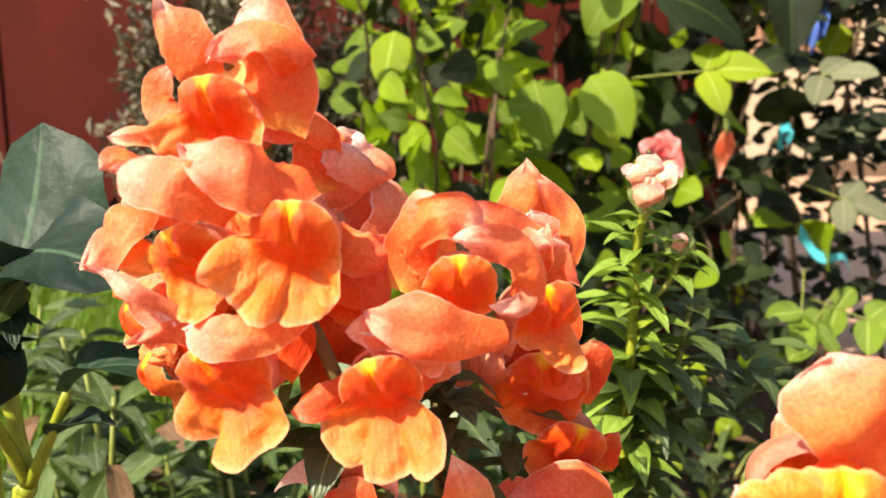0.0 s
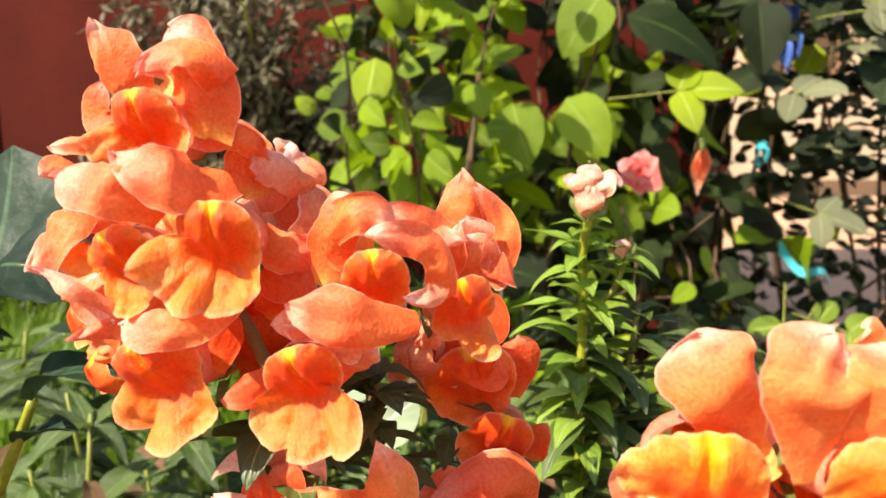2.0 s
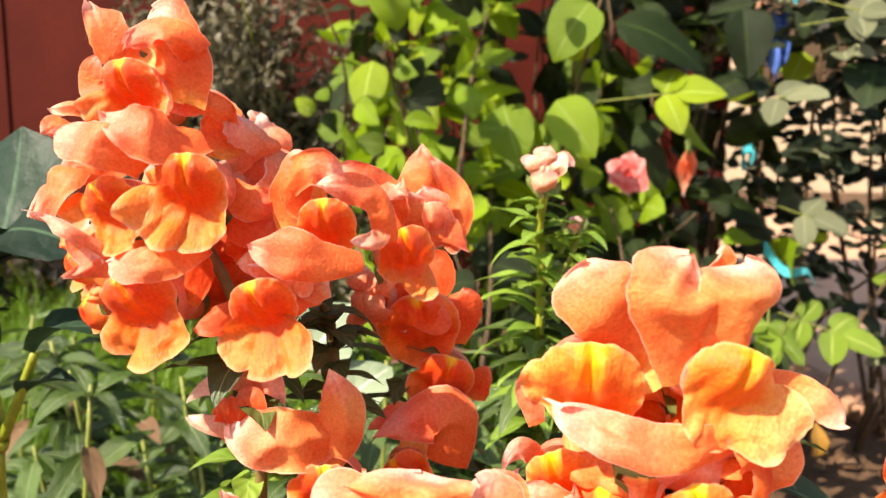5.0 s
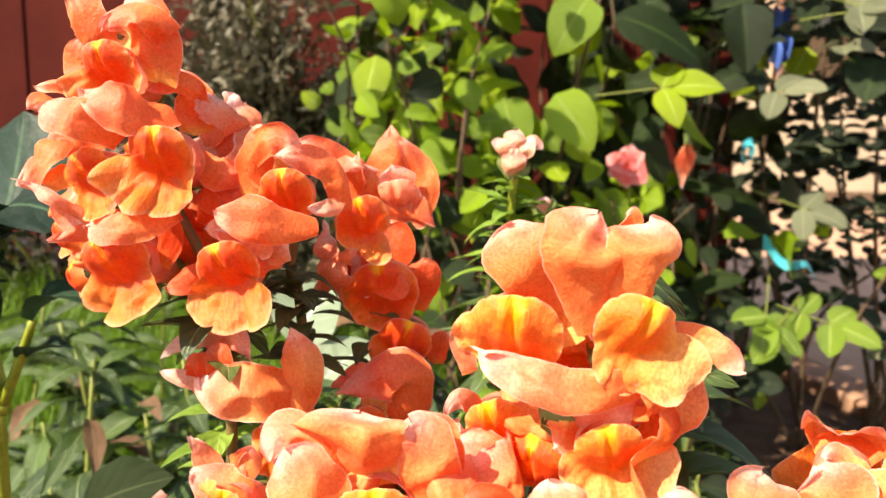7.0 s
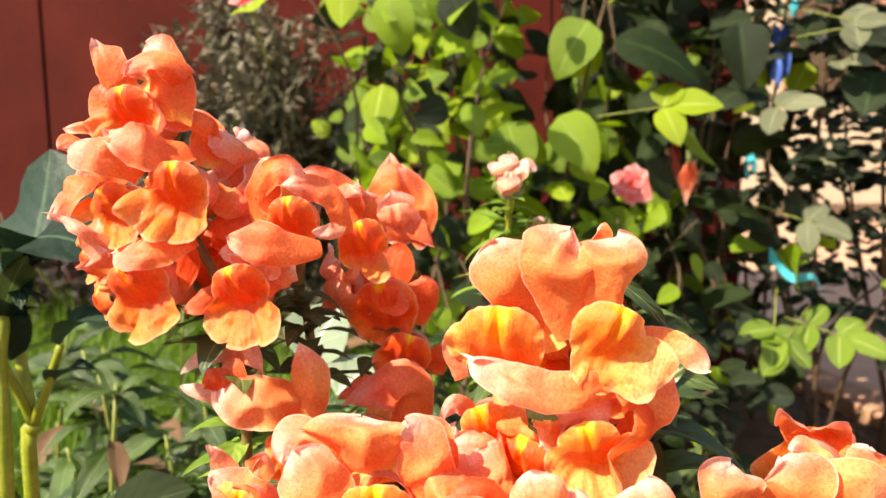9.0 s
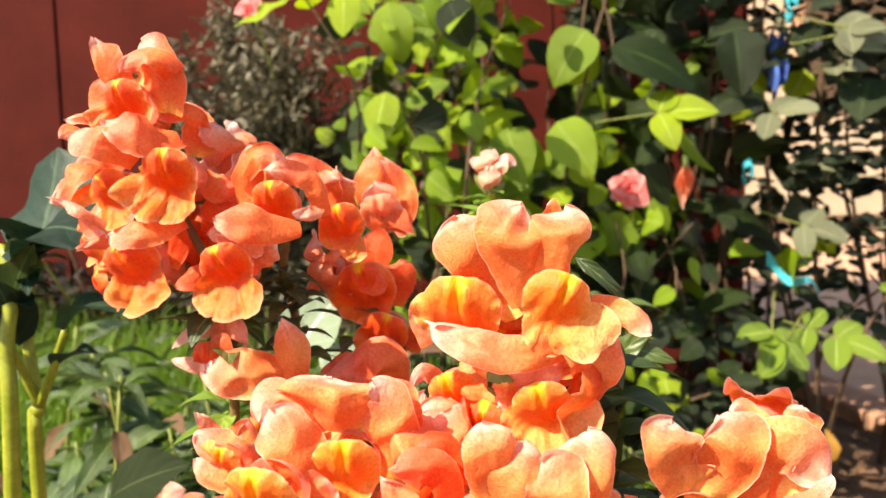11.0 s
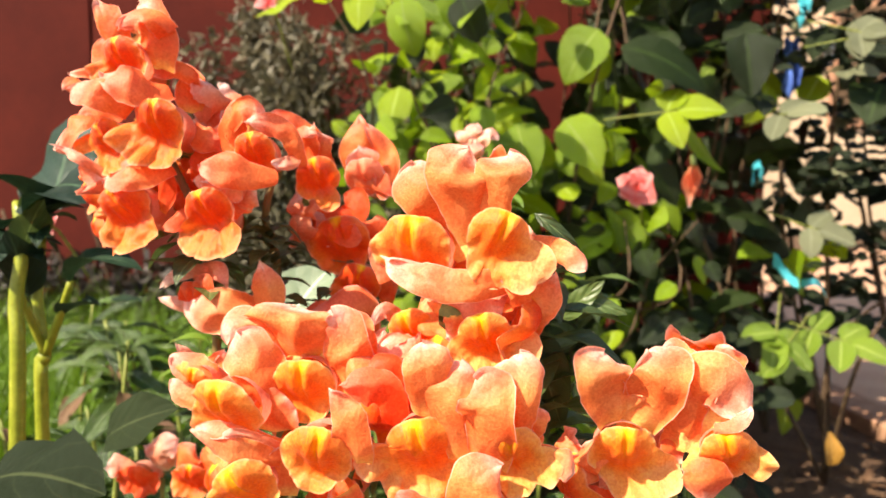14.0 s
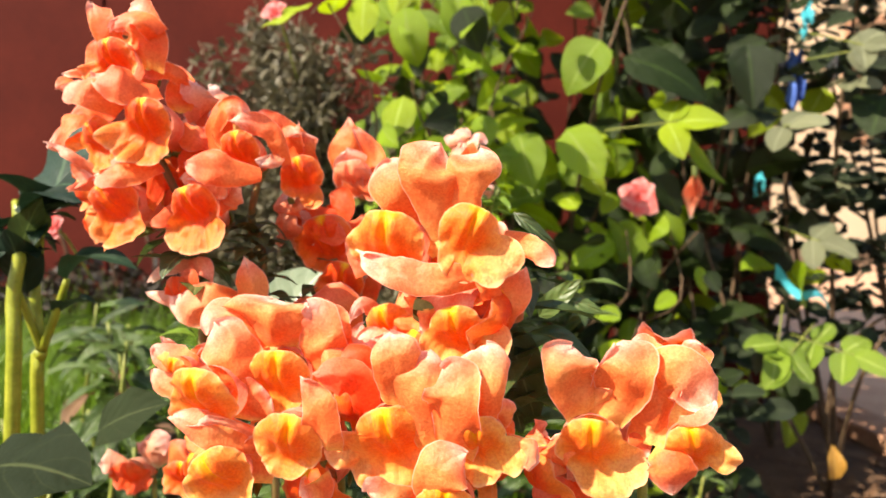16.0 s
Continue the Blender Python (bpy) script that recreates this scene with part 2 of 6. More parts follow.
SOIL = plain("dry_brown_soil", lin(72, 50, 34), lin(116, 86, 60), 14, 0.95, 1.0, 0.02)
CONCRETE = plain("pinkish_concrete", lin(188, 142, 112), lin(206, 164, 132), 6, 0.9, 0.4, 0.003, fine=20)
KERB = plain("worn_kerb_concrete", lin(150, 106, 80), lin(186, 142, 112), 16, 0.9, 0.6, 0.004)
PLASTER = plain("cream_plaster", lin(196, 168, 138), lin(212, 186, 156), 3, 0.9, 0.3, 0.003, fine=20)
CYAN = plain("turquoise_plastic", lin(60, 180, 196), lin(90, 200, 214), 30, 0.35, 0.2, 0.001, 0.2)
BLUE = plain("blue_cloth", lin(60, 90, 170), lin(84, 116, 190), 40, 0.8, 0.3, 0.001)
WHITE = plain("white_cloth", lin(214, 214, 220), lin(232, 232, 234), 40, 0.8, 0.3, 0.001)


# ---- mesh helpers ----
def mesh(name, verts, faces, uvs=None, smooth=True, rims=None):
    me = bpy.data.meshes.new(name)
    me.from_pydata([tuple(v) for v in verts], [], faces)
    if uvs is not None:
        layer = me.uv_layers.new(name="uv")
        index = np.empty(len(me.loops), dtype=np.int32)
        me.loops.foreach_get("vertex_index", index)
        layer.data.foreach_set("uv", np.asarray(uvs, dtype=np.float32)[index].ravel())
        if rims is not None:
            layer = me.uv_layers.new(name="rim")
            layer.data.foreach_set("uv", np.asarray(rims, dtype=np.float32)[index].ravel())
    if smooth:
        me.polygons.foreach_set("use_smooth", [True] * len(me.polygons))
    me.update()
    return me


def part(name, me, material, parent=None, label="", m=None):
    """One mesh object under a thing or under a part."""
    if not me.materials:
        me.materials.append(material)
    ob = new(name, me)
    if parent is not None:
        ob.parent = parent
    if m is not None:
        ob.matrix_basis = m
    if label:
        ob["label"] = label
    return ob


def thing(name, place, label, category, group=""):
    ob = new(name)
    ob.location = place
    ob.empty_display_size = 0.02
    return tagged(ob, label, category, group)


def sheet(name, nu, nv, f, wrap=False):
    """A smooth sheet of f(u, v), u and v from 0 to 1; wrap closes it across u. f gives x, y, z or x, y, z, U, V; V itself goes into the layer rim."""
    verts, uvs, faces, rims = [], [], [], []
    for j in range(nv + 1):
        for i in range(nu + (0 if wrap else 1)):
            p = f(i / nu, j / nv)
            verts.append(p[:3])
            uvs.append(p[3:5] if len(p) > 3 else (i / nu, j / nv))
            rims.append((j / nv, i / nu))
    n = nu if wrap else nu + 1
    for j in range(nv):
        for i in range(nu):
            a, b = j * n + i, j * n + (i + 1) % n
            faces.append((a, b, b + n, a + n))
    return mesh(name, verts, faces, uvs, rims=rims)


def pipe(name, points, radii, sides=8):
    """A tapered round stem along points, closed at both ends."""
    pts = [Vector(p) for p in points]
    if isinstance(radii, (int, float)):
        radii = [radii] * len(pts)
    verts, faces, uvs = [], [], []
    for k, p in enumerate(pts):
        d = (pts[min(k + 1, len(pts) - 1)] - pts[max(k - 1, 0)]).normalized()
        a = d.orthogonal().normalized() if k == 0 else (a - d * a.dot(d)).normalized()
        b = d.cross(a)
        for i in range(sides):
            t = 2 * math.pi * i / sides
            verts.append(p + radii[k] * (math.cos(t) * a + math.sin(t) * b))
            uvs.append((i / sides, k / len(pts)))
    for k in range(len(pts) - 1):
        for i in range(sides):
            j = (i + 1) % sides
            faces.append((k * sides + i, k * sides + j, (k + 1) * sides + j, (k + 1) * sides + i))
    faces.append(tuple(range(sides))[::-1])
    faces.append(tuple((len(pts) - 1) * sides + i for i in range(sides)))
    return mesh(name, verts, faces, uvs)


def smooth_line(points, n=6):
    """A Catmull-Rom line through points."""
    p = [Vector(q) for q in points]
    p = [2 * p[0] - p[1], *p, 2 * p[-1] - p[-2]]
    out = []
    for i in range(1, len(p) - 2):
        for k in range(n):
            t = k / n
            out.append(0.5 * (2 * p[i] + (p[i + 1] - p[i - 1]) * t + (2 * p[i - 1] - 5 * p[i] + 4 * p[i + 1] - p[i + 2]) * t * t
                              + (3 * p[i] - p[i - 1] - 3 * p[i + 1] + p[i + 2]) * t ** 3))
    return out + [p[-2]]


def leaf_mesh(name, length, width, fold=0.25, droop=0.3, shape="ovate", wave=0.03, seed=0, nu=6, nv=10, twist=0.0):
    """A leaf from its stalk at the origin along +Y, its upper side to +Z, bent down by droop and folded along the midrib."""
    rng = random.Random(seed)
    ph = rng.uniform(0, 6.28)

    def half(v):
        if shape == "pointed":
            return 2.43 * v ** 0.5 * (1 - v) ** 0.85
        if shape == "lance":
            return math.sin(math.pi * min(1, v ** 0.8)) ** 0.9
        if shape == "round":
            return math.sin(math.pi * v ** 0.85) ** 0.55
        return math.sin(math.pi * v ** 0.75) ** 0.75
    ang = droop

    def f(u, v):
        s = 2 * u - 1
        w = 0.5 * width * max(half(v), 0.012) * s
        y = length * math.sin(ang * v) / ang if abs(ang) > 1e-3 else length * v
        z = -length * (1 - math.cos(ang * v)) / ang if abs(ang) > 1e-3 else 0.0
        z += fold * abs(w) + wave * length * math.sin(9 * v + ph + 2 * s) * abs(s) ** 2 * math.sin(math.pi * v)
        t = twist * v
        return (w * math.cos(t) - fold * 0, y, z + w * math.sin(t), u, v)
    return sheet(name, nu, nv, f)


def aim(place, towards, up=(0, 0, 1), size=1.0, spin=0.0):
    """A pose whose +Y points along towards, with +Z as near to up as can be."""
    y = Vector(towards).normalized()
    z = Vector(up) - y * Vector(up).dot(y)
    z = z.normalized() if z.length > 1e-4 else y.orthogonal().normalized()
    x = y.cross(z)
    r = Matrix((x, y, z)).transposed().to_4x4()
    return Matrix.Translation(place) @ r @ Matrix.Rotation(spin, 4, "Y") @ Matrix.Scale(size, 4)


# ---- snapdragon flowers ----
def ripple(x, y, z, seed, amount):
    """A small organic displacement of a petal."""
    p = Vector((x * 2.6 + seed * 3.1, y * 2.6, z * 2.6 + seed))
    q = Vector((x * 7.0 - seed, y * 7.0 + seed * 1.7, z * 7.0))
    w = Vector((x * 19.0 + seed, y * 19.0, z * 19.0 - seed))
    return amount * (noise.noise(p) + 0.42 * noise.noise(q) + 0.13 * noise.noise(w))


def lower_lip(seed, s, style):
    """Palate with two humps and the three hanging lobes; faces -Y."""
    rng = random.Random(seed)
    if style == "two":
        lobes = [(-0.50, 0.80, 0.52), (0.50, 0.82, 0.54), (-1.45, 0.62, 0.36), (1.62, 0.50, 0.30)]
    else:
        lobes = [(-0.98, 0.80, 0.38), (0.04, 0.78, 0.36), (1.10, 0.78, 0.40)]
    lobes = [(c + rng.uniform(-0.12, 0.12), L * rng.uniform(0.90, 1.07), w * rng.uniform(0.9, 1.1)) for c, L, w in lobes]
    ph, ph2, cup = rng.uniform(0, 6.28), rng.uniform(0, 6.28), rng.uniform(-0.45, 0.35)
    bend = [rng.uniform(-0.28, 0.22) for _ in lobes]

    def f(u, v):
        t = (2 * u - 1) * math.pi
        r, k = 0.42, 0.0
        for (c, L, w), b in zip(lobes, bend):
            e = math.exp(-abs((t - c) / (w * 1.04)) ** 3.4)
            if 0.42 + (L - 0.42) * e > r:
                r, k = 0.42 + (L - 0.42) * e, b * e
        r *= 1 + 0.014 * math.sin(11 * t + ph) + 0.010 * math.sin(25 * t + ph2)
        q = v * r
        x, z = q * math.sin(t), -q * math.cos(t)
        dome = math.exp(-((x / 0.46) ** 2 + ((z - 0.02) / 0.39) ** 2) ** 1.9)
        groove = math.exp(-(x / 0.05) ** 2) * math.exp(-((z - 0.02) / 0.26) ** 2)
        sides = math.exp(-((abs(x) - 0.13) / 0.05) ** 2) * math.exp(-((z + 0.16) / 0.16) ** 2)
        out = max(q - 0.36, 0.0)
        y = -0.46 * dome + 0.09 * groove + 0.04 * sides
        y += k * out * 1.6 + cup * out * out * 1.3 - 0.30 * out * max(0, math.cos(t))
        bumps = 0.022 * noise.noise(Vector((t * 5, q * 2.5, seed))) + 0.03 * noise.noise(Vector((t * 2.4, q * 3, seed + 7)))
        y += bumps * min(1.0, out * 5)
        y += 0.05 * math.sin(7 * t + ph2) * v ** 3 * (out / 0.4)
        y += ripple(x, 0, z, seed, 0.13) * min(1.0, 0.3 + out * 3.5)
        z -= 0.10 * out * abs(math.sin(t))
        return (x * s, y * s, (z - 0.06) * s, 0.5 + x * 0.56, 0.5 + z * 0.56)
    return sheet("lower_lip", 72, 20, f, wrap=True)


def upper_lip(seed, s, tall=1.0, curl=1.0, wide=1.0, lean=(0.0, 0.0)):
    """The two upper lobes as a band with its ends turned up: out of the throat, folded forward over the mouth, then turned up and back; faces -Y.
    lean: how far the petal is drawn aside."""
    rng = random.Random(seed + 71)
    ph, off = rng.uniform(0, 6.28), rng.uniform(-0.12, 0.12)
    left, right = rng.uniform(0.86, 1.10), rng.uniform(0.86, 1.10)
    roll, twist, skew = rng.uniform(0.0, 0.2), rng.uniform(-0.24, 0.24), rng.uniform(-0.15, 0.15)
    many, pleat = rng.uniform(6, 10), rng.uniform(0.02, 0.05)

    def f(u, v):
        a = 2 * u - 1
        k = abs(a + off)
        side = left if a + off < 0 else right
        w = 0.27 + 0.31 * wide * math.sin(1.5708 * min(1.0, v * 1.5))
        x = w * math.sin(a * 1.5)
        shape = 0.86 + 0.14 * math.cos((k - 0.62) * 4.0) - 0.07 * math.exp(-(k / 0.16) ** 2) - 0.40 * max(0.0, abs(a) - 0.72) ** 2 / 0.078
        z = 0.14 + 0.62 * tall * side * shape * v ** 1.25
        y = 0.16 - 0.46 * curl * math.sin(math.pi * v ** 0.68 * 0.95) + 0.04 * v
        y += 0.30 * (1 - math.cos(a * 1.25)) * (1 - 0.3 * v)
        lobe = math.cos(min(1.0, abs(k - 0.45) / 0.55) * 1.5708)
        y -= 0.08 * lobe * math.sin(math.pi * v)
        y += 0.16 * max(0.0, v - 0.6) ** 2 / 0.16
        y -= roll * max(0.0, (v - 0.8) / 0.2) ** 2
        y += twist * a * v
        z += 0.13 * a * a * v - 0.16 * a * a * (1 - v) + skew * a * v * 0.5
        y += ripple(x, v, z, seed + 9, 0.20) * v + 0.04 * math.sin(6 * a + ph) * v * v
        y += pleat * math.sin(many * a + ph + 1.5 * v) * v * (1.2 - 0.5 * v) + 0.03 * noise.noise(Vector((a * 3.5, v * 5, seed + 11)))
        y += 0.014 * noise.noise(Vector((a * 13, v * 2.5, seed))) + 0.022 * noise.noise(Vector((a * 6, v * 3, seed + 4)))
        z += ripple(z, x, v, seed + 5, 0.09) * v
        q = math.sin(1.5708 * min(1.0, v * 1.7))
        return ((x + lean[0] * q) * s, y * s, (z + lean[1] * q) * s, u, v)
    return sheet("upper_lip", 52, 24, f)


def lobes(seed, s, tall=1.0, curl=1.0, wide=1.0, lean=(0.0, 0.0)):
    """An upper lip of two overlapping round lobes, each folded forward over the mouth and rolled back at its rim; faces -Y."""
    rng = random.Random(seed + 29)
    nu, nv = 26, 22
    verts, faces, uvs, rims = [], [], [], []
    front = rng.choice((-1, 1))
    for side in (-1, 1):
        fan, swing = rng.uniform(0.42, 0.66), rng.uniform(0.05, 0.45)
        W, L = rng.uniform(0.36, 0.46), rng.uniform(0.70, 0.88)
        ph, many, pleat = rng.uniform(0, 6.28), rng.uniform(3, 6), rng.uniform(0.015, 0.038)
        bow, back, flip = rng.uniform(0.10, 0.24), rng.uniform(0.10, 0.36), rng.uniform(-0.12, 0.16)
        crease = rng.uniform(-0.3, 0.4)
        turn = Matrix.Rotation(side * fan, 3, "Y") @ Matrix.Rotation(side * swing, 3, "Z")
        n = len(verts)
        for j in range(nv + 1):
            v = j / nv
            hw = W * (0.55 + 0.45 * math.sin(1.5708 * v / 0.5)) if v < 0.5 else W * math.sqrt(max(0.14, 1 - ((v - 0.5) / 0.505) ** 3.0))
            for i in range(nu + 1):
                a = 2 * i / nu - 1
                x = a * hw * (1 + 0.05 * math.sin(5 * v + ph))
                z = L * v * (1 + 0.04 * math.sin(many * a + ph) - 0.04 * a * a * v)
                y = 0.10 - 0.36 * curl * math.sin(math.pi * v ** 0.7 * 0.94)
                y += back * max(0.0, v - 0.62) ** 2 / 0.144 + bow * a * a * (hw / W) ** 2
                y += pleat * math.sin(many * 1.6 * a + ph + 2 * v) * v
                y -= flip * max(0.0, abs(a) - 0.55) ** 2 / 0.2 * (1 if a * side > 0 else -0.6)
                y += 0.05 * math.exp(-((a - crease) / 0.12) ** 2) * v
                y += ripple(x, v, z, seed + side, 0.16) * v + 0.03 * noise.noise(Vector((a * 3.5, v * 5, seed + 11)))
                y += 0.013 * noise.noise(Vector((a * 11, v * 3, seed)))
                p = turn @ Vector((x, y, z))
                p.y += 0.05 * side * front
                verts.append(p)
                uvs.append((i / nu, v + (1 - v) * 0.8 * abs(a) ** 9))
                rims.append((max(v, abs(a)), a))
        for j in range(nv):
            for i in range(nu):
                k = n + j * (nu + 1) + i
                faces.append((k, k + 1, k + nu + 2, k + nu + 1))
    low, high = min(p.x for p in verts), max(p.x for p in verts)
    top, foot = max(p.z for p in verts), min(p.z for p in verts)
    fx, fz = 1.12 * wide / (high - low), 0.84 * tall / (top - foot)
    out = []
    for p in verts:
        q = min(1.0, max(0.0, (p.z - foot) / (top - foot) * 2.5))
        out.append((((p.x - (low + high) / 2 * q) * fx + lean[0] * q) * s, p.y * s, (0.14 + (p.z - foot) * fz + lean[1] * q) * s))
    return mesh("upper_lip", out, faces, uvs, rims=rims)


def tube_mesh(s, length):
    def f(u, v):
        t = 2 * math.pi * u
        r = 0.30 - 0.13 * v + 0.05 * math.sin(math.pi * v)
        y = 0.02 + length * v
        return (r * math.sin(t) * s, y * s, (0.0 + 0.92 * r * math.cos(t) - 0.22 * v * v) * s, u, v)
    return sheet("flower", 20, 10, f, wrap=True)


def calyx_mesh(s, length):
    verts, faces, uvs = [], [], []
    y1, z1 = 0.02 + length, -0.22
    for k in range(5):
        t = 2 * math.pi * k / 5
        n = len(verts)
        for j in range(5):
            v = j / 4
            r = 0.19 + 0.05 * math.sin(2.4 * v) + (0.10 * v * v)
            w = 0.42 * (1 - v) ** 0.6 + 0.02
            for i in (-1, 0, 1):
                a = t + i * w
                rr = r + (0.02 if i == 0 else 0)
                verts.append((rr * math.sin(a) * s, (y1 + 0.06 - 0.36 * v) * s, (z1 + rr * math.cos(a)) * s))
                uvs.append((0.5 + i * 0.5, v))
        for j in range(4):
            for i in range(2):
                a = n + j * 3 + i
                faces.append((a, a + 1, a + 4, a + 3))
    n = len(verts)
    for k in range(10):
        t = 2 * math.pi * k / 10
        verts.append((0.19 * math.sin(t) * s, (y1 + 0.06) * s, (z1 + 0.19 * math.cos(t)) * s))
        uvs.append((0, 0))
    verts.append((0, (y1 + 0.14) * s, z1 * s))
    uvs.append((0, 0))
    faces += [(n + k, n + (k + 1) % 10, n + 10) for k in range(10)]
    return mesh("calyx", verts, faces, uvs)


def flower(plant, place, yaw, pitch, roll, s, low="three", up="lapel", tall=1.0, curl=1.0, wide=1.0, turn=0.0, shift=(0.0, 0.0), us=1.0, ls=1.0, lturn=0.0, tone="", seed=1, length=0.85):
    """One snapdragon flower, its palate at place. yaw: to its right as one looks at it from the front;
    turn, shift, us: turn, place and size of its upper lip; lturn, ls: of its lower lip."""
    base = plant.matrix_basis.translation
    m = Matrix.Translation(Vector(place) - base) @ pose(0, 0, 0, pitch, roll, yaw)
    body = part("flower", tube_mesh(s, length), PETAL_BUD if tone == "bud" else TUBE, plant, m=m)
    part("lower_lip", lower_lip(seed, s * ls, low), {"deep": PETAL_DEEP_OR_SHADE, "pale": PETAL_PALE, "bud": PETAL_BUD}.get(tone, PETAL_LOW), body, "golden-orange lobes below a yellow-crested palate" if not tone else "", pose(0, 0, 0, 0, lturn, 0))
    lean = (shift[0] / us, shift[1] / us)
    part("upper_lip", lobes(seed, s * us, tall, curl, wide, lean) if up == "cushion" else upper_lip(seed, s * us, tall, curl, wide, lean), {"deep": PETAL_DEEP_OR_SHADE, "pale": PETAL_PALE, "bud": PETAL_BUD}.get(tone, PETAL_UP), body, "coral-pink folded upper petals" if not tone else "",
         pose(0, 0, 0, 0, turn, 0))
    part("calyx", calyx_mesh(s, length), CALYX, body)
    return body


def round_lip(seed, s, discs):
    """Lower lip of a bloom, facing -Y: a two-humped palate and round lobes.
    discs: for each lobe its angle from straight down, its reach and half its width."""
    rng = random.Random(seed)
    ph, ph2, cup = rng.uniform(0, 6.28), rng.uniform(0, 6.28), rng.uniform(-0.3, 0.3)
    bend = [rng.uniform(-0.30, 0.15) for _ in discs]

    def f(u, v):
        t = (2 * u - 1) * math.pi
        r, k = 0.36 - 0.04 * math.exp(-((abs(t) - math.pi) / 0.5) ** 2), 0.0
        for (c, reach, w), b in zip(discs, bend):
            reach *= 1.1
            w = min(w * 1.2, reach * 0.62)
            d, e = reach - w, t - c
            e = (e + math.pi) % (2 * math.pi) - math.pi
            h = w * w - (d * math.sin(e)) ** 2
            if h > 0 and math.cos(e) > 0:
                q = d * math.cos(e) + math.sqrt(h)
                if q > r:
                    r, k = q, b * min(1.0, math.sqrt(h) / w)
        r *= 1 + 0.03 * noise.noise(Vector((t * 3.5, 1.0, seed))) + 0.022 * noise.noise(Vector((t * 9.0, 4.0, seed)))
        q = v * r
        x, z = q * math.sin(t), -q * math.cos(t)
        dome = math.exp(-((x / 0.36) ** 2 + ((z - 0.14) / 0.30) ** 2) ** 1.25)
        waist = math.exp(-((z + 0.13) / 0.09) ** 2) * math.exp(-(x / 0.30) ** 2)
        groove = math.exp(-(x / 0.045) ** 2) * math.exp(-((z - 0.08) / 0.26) ** 2)
        sides = math.exp(-((abs(x) - 0.17) / 0.06) ** 2) * math.exp(-((z + 0.04) / 0.20) ** 2)
        out = max(q - 0.26, 0.0)
        y = -0.34 * dome + 0.08 * groove + 0.04 * sides + 0.03 * waist
        y += k * out * 1.7 + cup * out * out - 0.42 * out * max(0, math.cos(t))
        y += 0.04 * noise.noise(Vector((t * 4, q * 2.5, seed))) * min(1.0, out * 5)
        y += (0.06 * math.sin(6 * t + ph2) + 0.03 * math.sin(15 * t + ph)) * v ** 3 * min(1.0, out / 0.3)
        y += ripple(x, 0, z, seed, 0.15) * min(1.0, 0.25 + out * 3)
        return (x * s, y * s, z * s, 0.5 + x * 0.56, 0.5 + z * 0.56)
    return sheet("lower_lip", 96, 18, f, wrap=True)


def petal(root, middle, tip_point, width, material, tip=0.5, base=0.75, cup=0.15, roll=0.0, tilt=0.0, throat=1.0):
    """One petal from its root over its middle to its tip. tip: how blunt its end is; base: width of its root;
    cup: how far its edges bend away from the front; roll: how far its end rolls back; throat: how much of its pale throat shows."""
    return (Vector(root), Vector(middle), Vector(tip_point), width, material, tip, base, cup, roll, tilt, throat)


